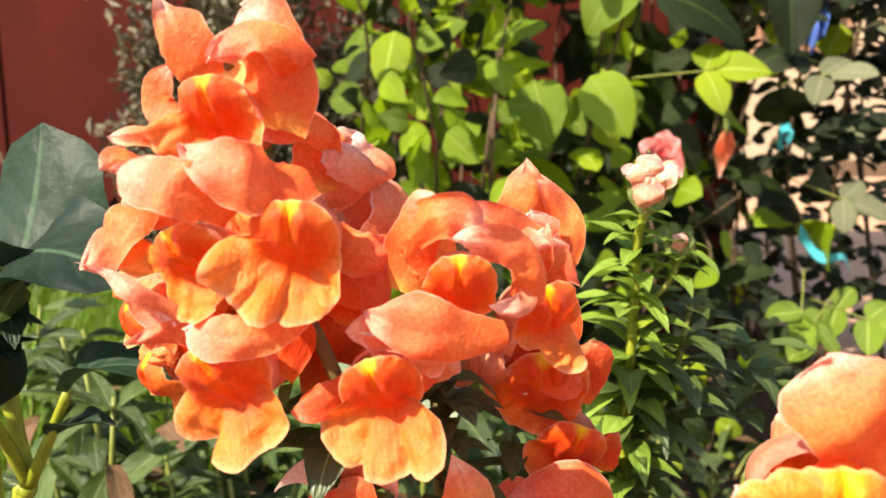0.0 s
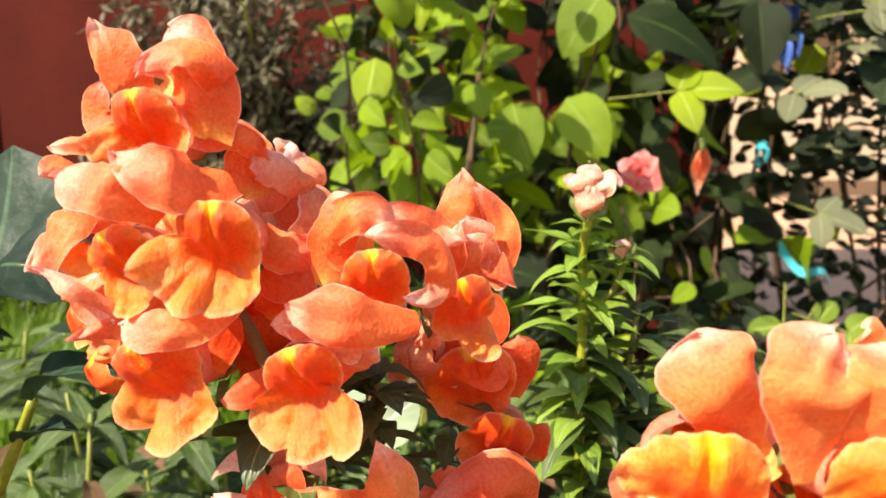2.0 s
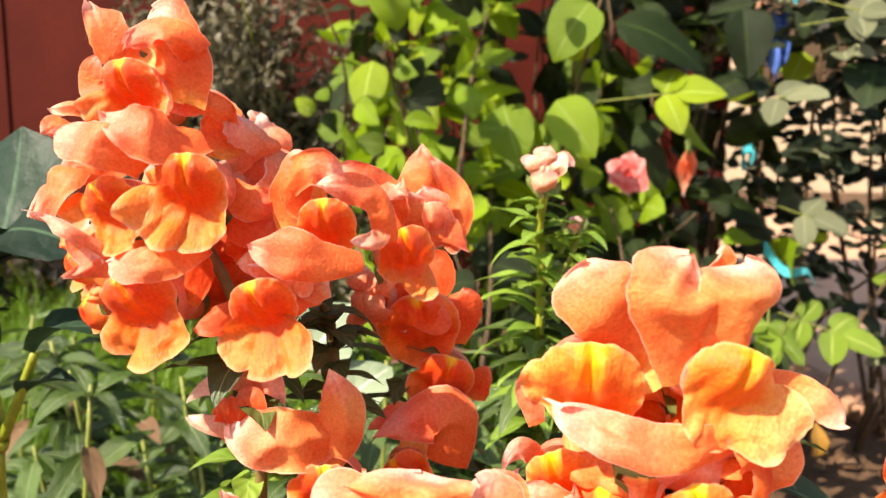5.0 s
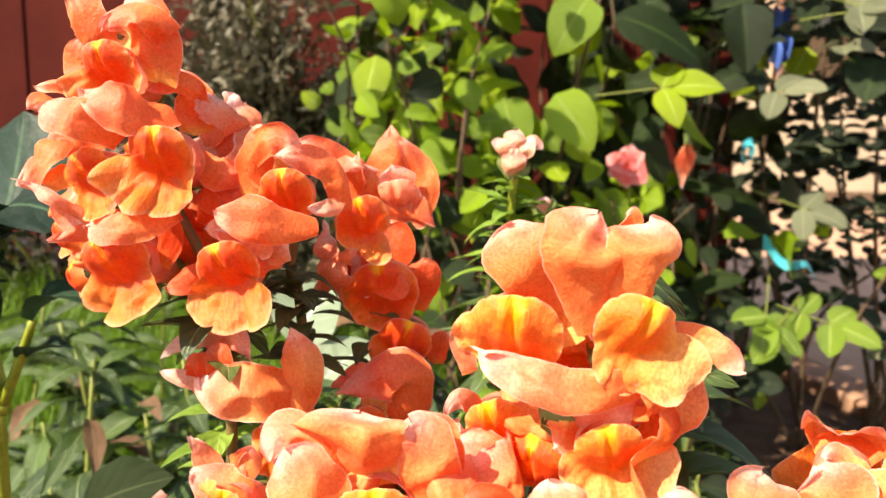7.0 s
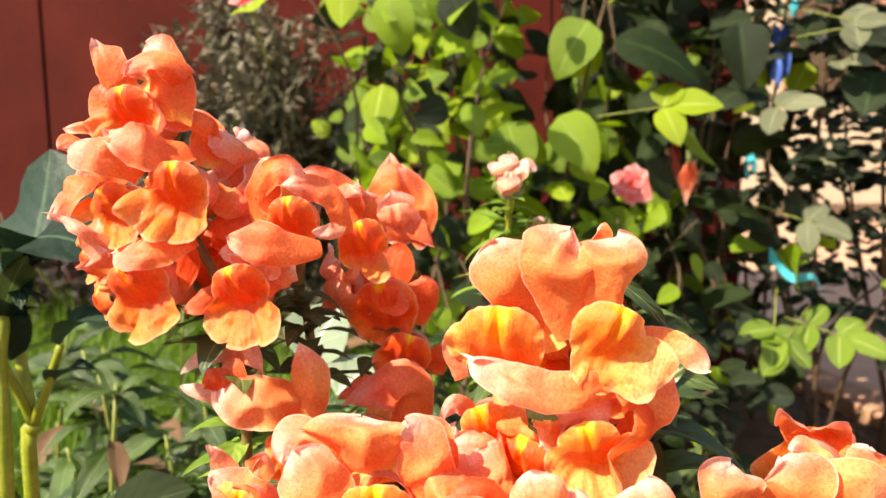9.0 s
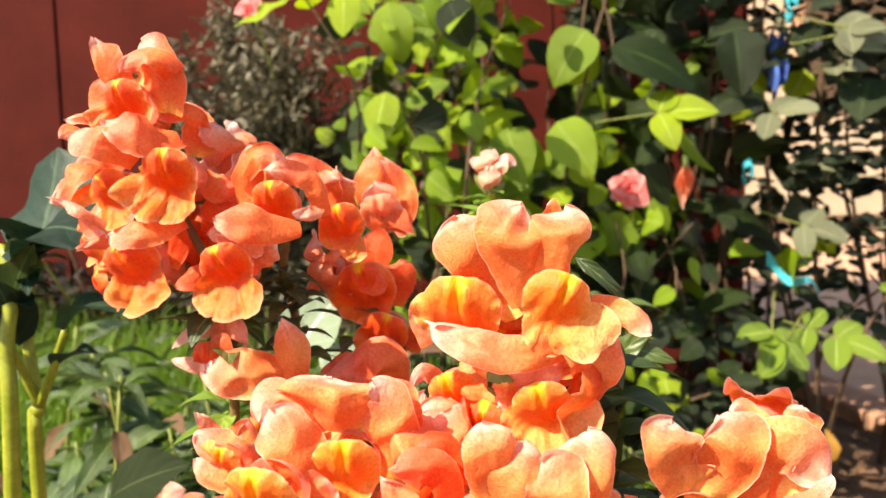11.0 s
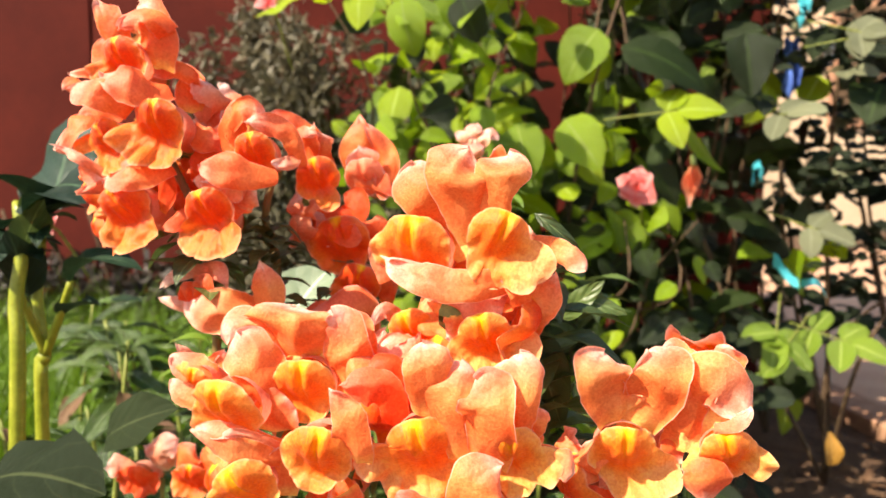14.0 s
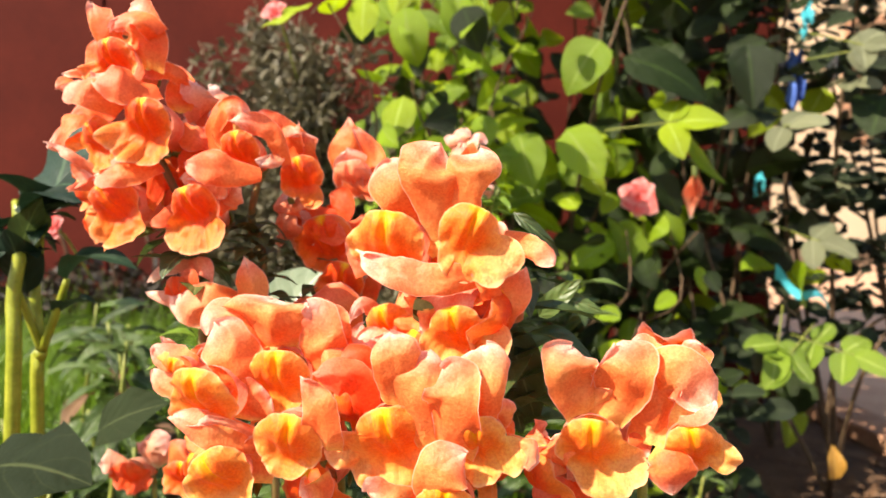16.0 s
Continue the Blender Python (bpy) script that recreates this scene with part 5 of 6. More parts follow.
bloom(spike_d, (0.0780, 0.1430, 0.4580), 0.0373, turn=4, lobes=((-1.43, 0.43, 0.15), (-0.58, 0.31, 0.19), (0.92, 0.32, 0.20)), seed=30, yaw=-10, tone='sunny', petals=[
    petal((0.0920, 0.1490, 0.4590), (0.0820, 0.1400, 0.4760), (0.0760, 0.1430, 0.4890), 0.0192, PETAL_UP, tip=0.9, cup=0.25),
    petal((0.0950, 0.1480, 0.4540), (0.0880, 0.1460, 0.4640), (0.0810, 0.1470, 0.4700), 0.0090, CREAM, tip=0.75),
    petal((0.0650, 0.1470, 0.4450), (0.0630, 0.1460, 0.4520), (0.0620, 0.1460, 0.4600), 0.0064, PETAL_PALE, tip=0.75)])
bloom(spike_d, (0.1070, 0.1300, 0.4630), 0.0293, turn=24, lobes=((0.24, 0.55, 0.26), (0.94, 0.63, 0.17), (1.40, 0.66, 0.20)), seed=31, yaw=6, tone='sunny', petals=[
    petal((0.0990, 0.1340, 0.4620), (0.0940, 0.1240, 0.4800), (0.0960, 0.1290, 0.4910), 0.0217, PETAL_UP, tip=0.95, cup=0.25, base=0.5),
    petal((0.1030, 0.1330, 0.4650), (0.1070, 0.1250, 0.4810), (0.1100, 0.1300, 0.4910), 0.0179, PETAL_UP, tip=0.95, cup=0.25, base=0.5),
    petal((0.1190, 0.1360, 0.4600), (0.1290, 0.1330, 0.4580), (0.1360, 0.1320, 0.4520), 0.0081, PETAL_UP, tip=0.8, throat=0),
    petal((0.1070, 0.1340, 0.4890), (0.1060, 0.1340, 0.4910), (0.1050, 0.1340, 0.4920), 0.0056, PETAL_UP, tip=0.75)])
bloom(spike_d, (0.1030, 0.1340, 0.4290), 0.0264, turn=-13, lobes=((-0.96, 0.56, 0.24), (0.06, 0.55, 0.27), (0.96, 0.70, 0.27)), seed=32, tone='sunny', petals=[
    petal((0.1160, 0.1370, 0.4500), (0.0930, 0.1250, 0.4470), (0.0680, 0.1350, 0.4540), 0.0105, PETAL_UP, tip=0.95, cup=0.25, base=0.7, throat=0),
    petal((0.1110, 0.1390, 0.4220), (0.1200, 0.1360, 0.4370), (0.1260, 0.1360, 0.4500), 0.0126, PETAL_UP, tip=0.4),
    petal((0.0920, 0.1380, 0.4350), (0.0920, 0.1380, 0.4300), (0.0890, 0.1380, 0.4270), 0.0090, PETAL_UP, tip=0.75),
    petal((0.0990, 0.1420, 0.4310), (0.1060, 0.1400, 0.4380), (0.1150, 0.1400, 0.4420), 0.0135, PETAL_UP, tip=0.75, throat=0)])
bloom(spike_d, (0.0740, 0.1620, 0.4250), 0.0259, turn=-20, lobes=((-1.00, 0.44, 0.20), (0.02, 0.33, 0.26), (1.34, 0.35, 0.16)), seed=33, yaw=-12, tone='sunny', petals=[
    petal((0.0930, 0.1650, 0.4100), (0.0760, 0.1530, 0.4160), (0.0630, 0.1590, 0.4180), 0.0133, PETAL_UP, tip=0.9, cup=0.22, throat=0),
    petal((0.0690, 0.1650, 0.4040), (0.0620, 0.1600, 0.4150), (0.0620, 0.1620, 0.4240), 0.0075, PETAL_PALE, tip=0.5),
    petal((0.0690, 0.1650, 0.4250), (0.0630, 0.1610, 0.4320), (0.0580, 0.1610, 0.4260), 0.0058, PETAL_PALE, tip=0.3, throat=0),
    petal((0.0830, 0.1620, 0.4260), (0.0850, 0.1590, 0.4320), (0.0800, 0.1590, 0.4360), 0.0051, CREAM, tip=0.75)])
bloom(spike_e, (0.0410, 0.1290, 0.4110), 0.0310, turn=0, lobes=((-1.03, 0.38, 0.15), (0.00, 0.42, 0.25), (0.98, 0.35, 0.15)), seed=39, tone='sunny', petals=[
    petal((0.0300, 0.1290, 0.4020), (0.0260, 0.1220, 0.4160), (0.0170, 0.1260, 0.4290), 0.0185, PETAL_UP, tip=0.95, cup=0.2),
    petal((0.0300, 0.1350, 0.4140), (0.0200, 0.1310, 0.4300), (0.0120, 0.1320, 0.4240), 0.0130, PETAL_UP, tip=0.8, throat=0),
    petal((0.0350, 0.1340, 0.4200), (0.0360, 0.1250, 0.4320), (0.0360, 0.1300, 0.4400), 0.0315, PETAL_UP, tip=0.95, cup=0.22),
    petal((0.0520, 0.1330, 0.4040), (0.0550, 0.1300, 0.4200), (0.0500, 0.1300, 0.4360), 0.0151, PETAL_UP, tip=0.95, cup=0.2),
    petal((0.0380, 0.1370, 0.4140), (0.0360, 0.1360, 0.4210), (0.0340, 0.1350, 0.4270), 0.0273, CREAM, cup=-0.2),
    petal((0.0570, 0.1370, 0.4100), (0.0590, 0.1370, 0.4230), (0.0530, 0.1370, 0.4350), 0.0126, PETAL_UP, tip=0.75)])
bloom(spike_e, (0.0180, 0.1190, 0.4050), 0.0343, turn=0, lobes=((-0.94, 0.40, 0.22), (-1.70, 0.24, 0.19), (0.79, 0.29, 0.26)), seed=40, yaw=-10, tone='sunny', petals=[
    petal((0.0340, 0.1210, 0.3880), (0.0210, 0.1130, 0.3930), (0.0040, 0.1180, 0.3960), 0.0124, PETAL_UP, tip=0.6, cup=0.25, throat=0),
    petal((0.0340, 0.1170, 0.3930), (0.0250, 0.1110, 0.3980), (0.0150, 0.1150, 0.3960), 0.0028, PETAL_PALE, tip=0.75, throat=0),
    petal((0.0300, 0.1250, 0.3950), (0.0320, 0.1240, 0.4000), (0.0380, 0.1240, 0.4040), 0.0180, PETAL_UP, tip=0.75)])
bloom(spike_e, (0.0240, 0.1170, 0.3790), 0.0290, turn=-38, lobes=((-1.40, 0.51, 0.22), (-0.29, 0.48, 0.33)), seed=44, tone='sunny', petals=[
    petal((0.0330, 0.1210, 0.3740), (0.0350, 0.1200, 0.3830), (0.0320, 0.1200, 0.3900), 0.0126, PETAL_UP, tip=0.75)])
bloom(spike_e, (0.0520, 0.1080, 0.3950), 0.0299, turn=10, lobes=((-1.23, 0.41, 0.24), (-0.14, 0.42, 0.29), (1.03, 0.36, 0.25)), seed=41, tone='sunny', petals=[
    petal((0.0640, 0.1080, 0.3920), (0.0630, 0.1020, 0.4060), (0.0560, 0.1040, 0.4160), 0.0118, PETAL_UP, tip=0.35, cup=0.15),
    petal((0.0580, 0.1140, 0.3790), (0.0580, 0.1140, 0.3750), (0.0520, 0.1140, 0.3720), 0.0114, PETAL_UP, tip=0.75)])
bloom(spike_e, (0.0850, 0.1130, 0.3970), 0.0326, turn=-15, lobes=((-1.50, 0.65, 0.16), (-1.84, 0.34, 0.15), (-0.68, 0.60, 0.26), (0.09, 0.52, 0.26), (0.75, 0.29, 0.17)), seed=42, tone='sunny', petals=[
    petal((0.0740, 0.1190, 0.4010), (0.0710, 0.1150, 0.4130), (0.0580, 0.1130, 0.4150), 0.0125, PETAL_DEEP_OR_SHADE, tip=0.75, throat=0),
    petal((0.0880, 0.1190, 0.3880), (0.0900, 0.1180, 0.4010), (0.0870, 0.1180, 0.4090), 0.0152, PETAL_UP, tip=0.75),
    petal((0.0760, 0.1210, 0.4070), (0.0720, 0.1190, 0.4170), (0.0640, 0.1190, 0.4160), 0.0114, PETAL_DEEP_OR_SHADE, tip=0.75, throat=0)])
bloom(spike_e, (0.1130, 0.1100, 0.3980), 0.0266, turn=-6, lobes=((0.12, 0.50, 0.25), (-1.09, 0.41, 0.20), (1.00, 0.59, 0.20)), seed=43, tone='sunny', petals=[
    petal((0.0880, 0.1100, 0.4080), (0.0870, 0.1040, 0.4210), (0.0850, 0.1070, 0.4310), 0.0151, PETAL_UP, tip=0.7, cup=0.2),
    petal((0.1000, 0.1110, 0.3950), (0.0950, 0.1040, 0.4140), (0.0960, 0.1100, 0.4240), 0.0187, PETAL_UP, tip=0.9, cup=0.22),
    petal((0.1050, 0.1100, 0.3920), (0.1060, 0.1010, 0.4110), (0.1010, 0.1060, 0.4210), 0.0162, PETAL_UP, tip=0.9, cup=0.22),
    petal((0.1100, 0.1130, 0.4020), (0.1140, 0.1060, 0.4140), (0.1150, 0.1110, 0.4280), 0.0173, PETAL_UP, tip=0.9, cup=0.22),
    petal((0.1210, 0.1120, 0.3950), (0.1280, 0.1090, 0.3940), (0.1320, 0.1100, 0.3920), 0.0083, PETAL_UP, tip=0.8, throat=0),
    petal((0.1170, 0.1160, 0.4030), (0.1200, 0.1150, 0.4050), (0.1210, 0.1150, 0.4100), 0.0090, PETAL_UP, tip=0.75)])
bloom(spike_e, (0.1040, 0.1060, 0.3770), 0.0257, turn=0, lobes=((-1.37, 0.40, 0.21), (1.37, 0.20, 0.21)), seed=47, tone='sunny', petals=[
    petal((0.1040, 0.1060, 0.3730), (0.1020, 0.0990, 0.3870), (0.1100, 0.1020, 0.3950), 0.0158, PETAL_UP, tip=0.5),
    petal((0.0900, 0.1080, 0.3730), (0.0860, 0.1040, 0.3780), (0.0780, 0.1060, 0.3790), 0.0126, PETAL_UP, tip=0.75, throat=0)])
bloom(spike_e, (-0.0010, 0.1350, 0.4090), 0.0178, turn=11, lobes=((-1.13, 0.46, 0.22), (-1.99, 0.48, 0.19)), seed=45, yaw=-20, tone='sunny', petals=[
    petal((0.0040, 0.1380, 0.4100), (-0.0030, 0.1350, 0.4120), (-0.0120, 0.1370, 0.4170), 0.0097, PETAL_UP, tip=0.75, throat=0),
    petal((0.0040, 0.1380, 0.4010), (-0.0050, 0.1350, 0.4040), (-0.0130, 0.1370, 0.4080), 0.0097, PETAL_UP, tip=0.75, throat=0)])
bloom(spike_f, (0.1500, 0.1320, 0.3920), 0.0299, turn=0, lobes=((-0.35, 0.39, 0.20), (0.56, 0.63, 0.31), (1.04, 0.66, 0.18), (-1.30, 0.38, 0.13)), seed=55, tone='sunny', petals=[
    petal((0.1480, 0.1350, 0.4010), (0.1430, 0.1270, 0.4140), (0.1430, 0.1310, 0.4240), 0.0179, PETAL_UP, tip=0.95, cup=0.22),
    petal((0.1550, 0.1360, 0.3980), (0.1600, 0.1290, 0.4150), (0.1580, 0.1330, 0.4250), 0.0198, PETAL_UP, tip=0.95, cup=0.22),
    petal((0.1550, 0.1380, 0.3950), (0.1550, 0.1340, 0.4030), (0.1560, 0.1330, 0.4100), 0.0133, CREAM, tip=0.75),
    petal((0.1450, 0.1360, 0.3880), (0.1370, 0.1340, 0.3830), (0.1310, 0.1340, 0.3880), 0.0122, PETAL_UP, tip=0.75, throat=0),
    petal((0.1540, 0.1360, 0.3750), (0.1440, 0.1320, 0.3700), (0.1320, 0.1340, 0.3760), 0.0152, PETAL_DEEP_OR_SHADE, tip=0.75, throat=0),
    petal((0.1680, 0.1420, 0.3790), (0.1640, 0.1410, 0.3880), (0.1650, 0.1410, 0.3960), 0.0114, PETAL_PALE, tip=0.75)])
bloom(spike_f, (0.1840, 0.1340, 0.3920), 0.0262, turn=-14, lobes=((0.98, 0.57, 0.17), (0.11, 0.33, 0.22), (1.33, 0.38, 0.18)), seed=56, tone='sunny', petals=[
    petal((0.1710, 0.1380, 0.3900), (0.1700, 0.1340, 0.4050), (0.1720, 0.1340, 0.4190), 0.0160, PETAL_UP, tip=0.9, cup=0.15),
    petal((0.1700, 0.1350, 0.4120), (0.1790, 0.1290, 0.4170), (0.1890, 0.1300, 0.4050), 0.0160, PETAL_UP, tip=0.95, cup=0.2, base=0.9, throat=0),
    petal((0.1730, 0.1360, 0.3900), (0.1770, 0.1360, 0.4010), (0.1810, 0.1360, 0.4080), 0.0152, CREAM, cup=-0.2),
    petal((0.1710, 0.1420, 0.4120), (0.1710, 0.1420, 0.4190), (0.1640, 0.1420, 0.4240), 0.0133, PETAL_UP, tip=0.75),
    petal((0.1850, 0.1400, 0.4130), (0.1850, 0.1400, 0.4190), (0.1860, 0.1400, 0.4260), 0.0099, PETAL_UP, tip=0.9),
    petal((0.1790, 0.1290, 0.4010), (0.1860, 0.1270, 0.4030), (0.1900, 0.1290, 0.4080), 0.0038, PETAL_PALE, tip=0.75, throat=0),
    petal((0.1740, 0.1340, 0.3910), (0.1770, 0.1280, 0.3860), (0.1780, 0.1310, 0.3760), 0.0141, CORAL, tip=0.7),
    petal((0.1710, 0.1400, 0.3980), (0.1680, 0.1400, 0.3920), (0.1710, 0.1400, 0.3860), 0.0095, CORAL, tip=0.75)])
bloom(bud_plant, (0.0830, 0.3150, 0.5030), 0.0157, turn=14, lobes=((-0.54, 0.36, 0.29), (1.03, 0.45, 0.29), (0.24, 0.57, 0.25)), seed=64, tone='bud', petals=[
    petal((0.0830, 0.3160, 0.4930), (0.0830, 0.3100, 0.5000), (0.0840, 0.3120, 0.5070), 0.0120, PETAL_BUD, tip=0.9, cup=0.3, base=0.3),
    petal((0.0810, 0.3170, 0.5020), (0.0790, 0.3110, 0.5080), (0.0770, 0.3140, 0.5120), 0.0081, PETAL_BUD, tip=0.9, cup=0.3),
    petal((0.0860, 0.3170, 0.5020), (0.0890, 0.3110, 0.5070), (0.0900, 0.3140, 0.5120), 0.0084, PETAL_BUD, tip=0.9, cup=0.3),
    petal((0.0840, 0.3180, 0.5050), (0.0830, 0.3120, 0.5110), (0.0850, 0.3160, 0.5160), 0.0096, PETAL_BUD, tip=0.9, cup=0.3),
    petal((0.0800, 0.3190, 0.5050), (0.0760, 0.3150, 0.5090), (0.0730, 0.3150, 0.5080), 0.0060, PETAL_BUD, tip=0.9, cup=0.3, throat=0),
    petal((0.0890, 0.3190, 0.5070), (0.0930, 0.3150, 0.5110), (0.0970, 0.3150, 0.5070), 0.0066, PETAL_BUD, tip=0.9, cup=0.3, throat=0),
    petal((0.0820, 0.3150, 0.4930), (0.0780, 0.3130, 0.4980), (0.0750, 0.3150, 0.5030), 0.0036, CALYX, tip=0.2),
    petal((0.0840, 0.3150, 0.4930), (0.0890, 0.3130, 0.4960), (0.0910, 0.3150, 0.5010), 0.0036, CALYX, tip=0.2),
    petal((0.0830, 0.3210, 0.5110), (0.0800, 0.3190, 0.5150), (0.0790, 0.3190, 0.5170), 0.0027, CALYX, tip=0.2),
    petal((0.0830, 0.3210, 0.5110), (0.0840, 0.3190, 0.5160), (0.0830, 0.3190, 0.5180), 0.0027, CALYX, tip=0.2)])
bloom(bud_plant, (0.1000, 0.3180, 0.4800), 0.0071, turn=0, lobes=((-0.79, 0.40, 0.25), (0.32, 0.44, 0.25)), seed=65, tone='bud', petals=[
    petal((0.0990, 0.3190, 0.4760), (0.0990, 0.3160, 0.4790), (0.1000, 0.3180, 0.4840), 0.0066, PETAL_BUD, tip=0.9, cup=0.35),
    petal((0.0980, 0.3180, 0.4760), (0.0940, 0.3170, 0.4790), (0.0960, 0.3180, 0.4840), 0.0036, CALYX, tip=0.3),
    petal((0.1010, 0.3180, 0.4760), (0.1040, 0.3170, 0.4790), (0.1030, 0.3180, 0.4840), 0.0036, CALYX, tip=0.3)])
bloom(spike_g, (-0.1210, 0.3050, 0.3010), 0.0264, turn=-7, lobes=((-1.33, 0.53, 0.25), (0.04, 0.46, 0.31), (1.01, 0.54, 0.25)), seed=60, tone='deep', petals=[
    petal((-0.1240, 0.3070, 0.2970), (-0.1300, 0.3020, 0.3070), (-0.1410, 0.3050, 0.3060), 0.0133, PETAL_PALE, tip=0.8, throat=0),
    petal((-0.1000, 0.3050, 0.3080), (-0.1050, 0.2990, 0.3180), (-0.0940, 0.3020, 0.3260), 0.0163, PETAL_BUD, tip=0.8, cup=0.3),
    petal((-0.1070, 0.3050, 0.3080), (-0.1080, 0.3000, 0.3170), (-0.1140, 0.3020, 0.3210), 0.0111, PETAL_BUD, tip=0.8, cup=0.3),
    petal((-0.0990, 0.3070, 0.3080), (-0.0920, 0.3010, 0.3170), (-0.0900, 0.3030, 0.3220), 0.0104, PETAL_BUD, tip=0.8, cup=0.3)])
bloom(spike_g, (-0.0830, 0.3000, 0.3050), 0.0291, turn=0, lobes=((-1.08, 0.51, 0.27), (0.15, 0.45, 0.31), (1.27, 0.47, 0.25)), seed=61, petals=[
    petal((-0.0860, 0.3020, 0.3030), (-0.0870, 0.2960, 0.3160), (-0.0830, 0.3000, 0.3230), 0.0158, CORAL, tip=0.8),
    petal((-0.0790, 0.3020, 0.3040), (-0.0710, 0.2960, 0.3140), (-0.0650, 0.3000, 0.3180), 0.0158, CORAL, tip=0.8)])
# ---- end of blooms ----
stem(spike_a, [(-0.0350, 0.2000, 0.0000), (-0.0210, 0.1950, 0.4190), (-0.0260, 0.1900, 0.4650), (-0.0530, 0.1900, 0.5190), (-0.0480, 0.1800, 0.5430)], (0.0024, 0.0014), STEM_RED)
stem(spike_b, [(0.0200, 0.2150, 0.0000), (0.0020, 0.2150, 0.4130), (-0.0010, 0.2050, 0.4550), (0.0020, 0.2000, 0.4760), (0.0070, 0.2150, 0.5000)], (0.0023, 0.0014), STEM_RED)
stem(spike_c, [(-0.0050, 0.2050, 0.0000), (-0.0130, 0.2150, 0.3710), (-0.0160, 0.2050, 0.4070)], (0.0018, 0.0012), STEM)
stem(spike_d, [(0.1050, 0.1350, 0.0000), (0.1050, 0.1650, 0.3990), (0.1020, 0.1650, 0.4440), (0.1000, 0.1600, 0.4590)], (0.0023, 0.0014), STEM)
stem(spike_e, [(0.0600, 0.1150, 0.0000), (0.0560, 0.1520, 0.3630), (0.0450, 0.1500, 0.3940)], (0.0023, 0.0015), STEM)
stem(spike_f, [(0.1750, 0.1450, 0.0000), (0.1710, 0.1550, 0.3690), (0.1710, 0.1550, 0.3990)], (0.0023, 0.0015), STEM)
stem(spike_g, [(-0.1150, 0.3150, 0.0000), (-0.1140, 0.3180, 0.2200), (-0.1120, 0.3150, 0.2950)], (0.0023, 0.0015), STEM)
stem(bud_plant, [(0.0850, 0.3350, 0.0000), (0.0850, 0.3300, 0.4190), (0.0830, 0.3250, 0.4740), (0.0850, 0.3180, 0.4970)], (0.0026, 0.0018), STEM_YELLOW)


def whorl(plant, low, high, count, size, material, seed=0, open_=0.9, ratio=0.3):
    """Leaves in a spiral from low to high on a stem."""
    rng = random.Random(seed)
    for k in range(count):
        t = (k + 0.5) / count
        p = Vector(low).lerp(Vector(high), t)
        a = k * 2.4 + seed
        d = Vector((math.cos(a), math.sin(a), rng.uniform(0.2, 0.9) * open_))
        plant_leaf(plant, p, d, size * rng.uniform(0.75, 1.2), size * ratio * rng.uniform(0.85, 1.2), material, "lance", rng.uniform(0.5, 1.6), 0.35, seed=seed + k)



whorl(bud_plant, (0.0825, 0.3260, 0.4780), (0.0830, 0.3180, 0.4940), 9, 0.018, BRIGHT_LEAF, 1, ratio=0.40)
whorl(bud_plant, (0.0830, 0.3280, 0.4500), (0.0830, 0.3250, 0.4780), 14, 0.026, BRIGHT_LEAF, 3, ratio=0.34)
whorl(bud_plant, (0.0860, 0.3300, 0.3600), (0.0830, 0.3300, 0.4560), 40, 0.034, BRIGHT_LEAF, 2, ratio=0.32)
whorl(bud_plant, (0.0880, 0.3300, 0.3300), (0.0850, 0.3300, 0.4300), 34, 0.040, SNAP_LEAF, 4, ratio=0.32)
stem(bud_plant, [(0.0850, 0.3320, 0.3600), (0.1050, 0.3340, 0.4100), (0.1120, 0.3360, 0.4480)], (0.0020, 0.0013), STEM)
whorl(bud_plant, (0.1020, 0.3340, 0.3900), (0.1120, 0.3360, 0.4500), 26, 0.030, SNAP_LEAF, 6, ratio=0.34)
stem(bud_plant, [(0.0840, 0.3300, 0.4460), (0.0970, 0.3250, 0.4590), (0.1020, 0.3200, 0.4770)], (0.0016, 0.0012), STEM)
whorl(bud_plant, (0.0980, 0.3250, 0.4620), (0.1020, 0.3200, 0.4790), 12, 0.019, BRIGHT_LEAF, 5, ratio=0.36)
whorl(spike_c, (-0.0280, 0.2050, 0.3820), (-0.0270, 0.2000, 0.4150), 12, 0.022, BRIGHT_LEAF, 7, ratio=0.45)
whorl(spike_a, (-0.0230, 0.1950, 0.4320), (-0.0250, 0.1920, 0.4570), 10, 0.030, SNAP_LEAF, 9, ratio=0.42)
whorl(spike_b, (0.0020, 0.2120, 0.4180), (-0.0000, 0.2050, 0.4570), 14, 0.022, DARK_SNAP, 11, ratio=0.42)
whorl(spike_b, (0.0030, 0.2000, 0.4470), (0.0030, 0.1950, 0.4650), 9, 0.017, DARK_SNAP, 21, ratio=0.50)
whorl(spike_b, (0.0340, 0.2300, 0.3940), (0.0220, 0.2250, 0.4420), 14, 0.023, DARK_SNAP, 12, ratio=0.40)
whorl(spike_d, (0.1260, 0.1700, 0.3830), (0.1180, 0.1700, 0.4380), 16, 0.042, SNAP_LEAF, 13, ratio=0.36)
plant_leaf(spike_d, (0.1180, 0.1780, 0.4240), (0.324, -0.299, -0.897), 0.0433, 0.0195, SNAP_LEAF, "ovate", 0.50, 0.25, (0, -1, 0.4), 70, 0.00, wave=0.06)
plant_leaf(spike_d, (0.1190, 0.1950, 0.4690), (0.765, -0.437, -0.473), 0.0297, 0.0062, SNAP_LEAF, "ovate", 1.20, 0.25, (0, -1, 0.4), 71, 0.00, wave=0.06)
plant_leaf(spike_d, (0.1350, 0.2000, 0.4340), (0.850, -0.510, -0.128), 0.0254, 0.0082, SNAP_LEAF, "ovate", 0.70, 0.25, (0, -1, 0.4), 72, 0.00, wave=0.06)
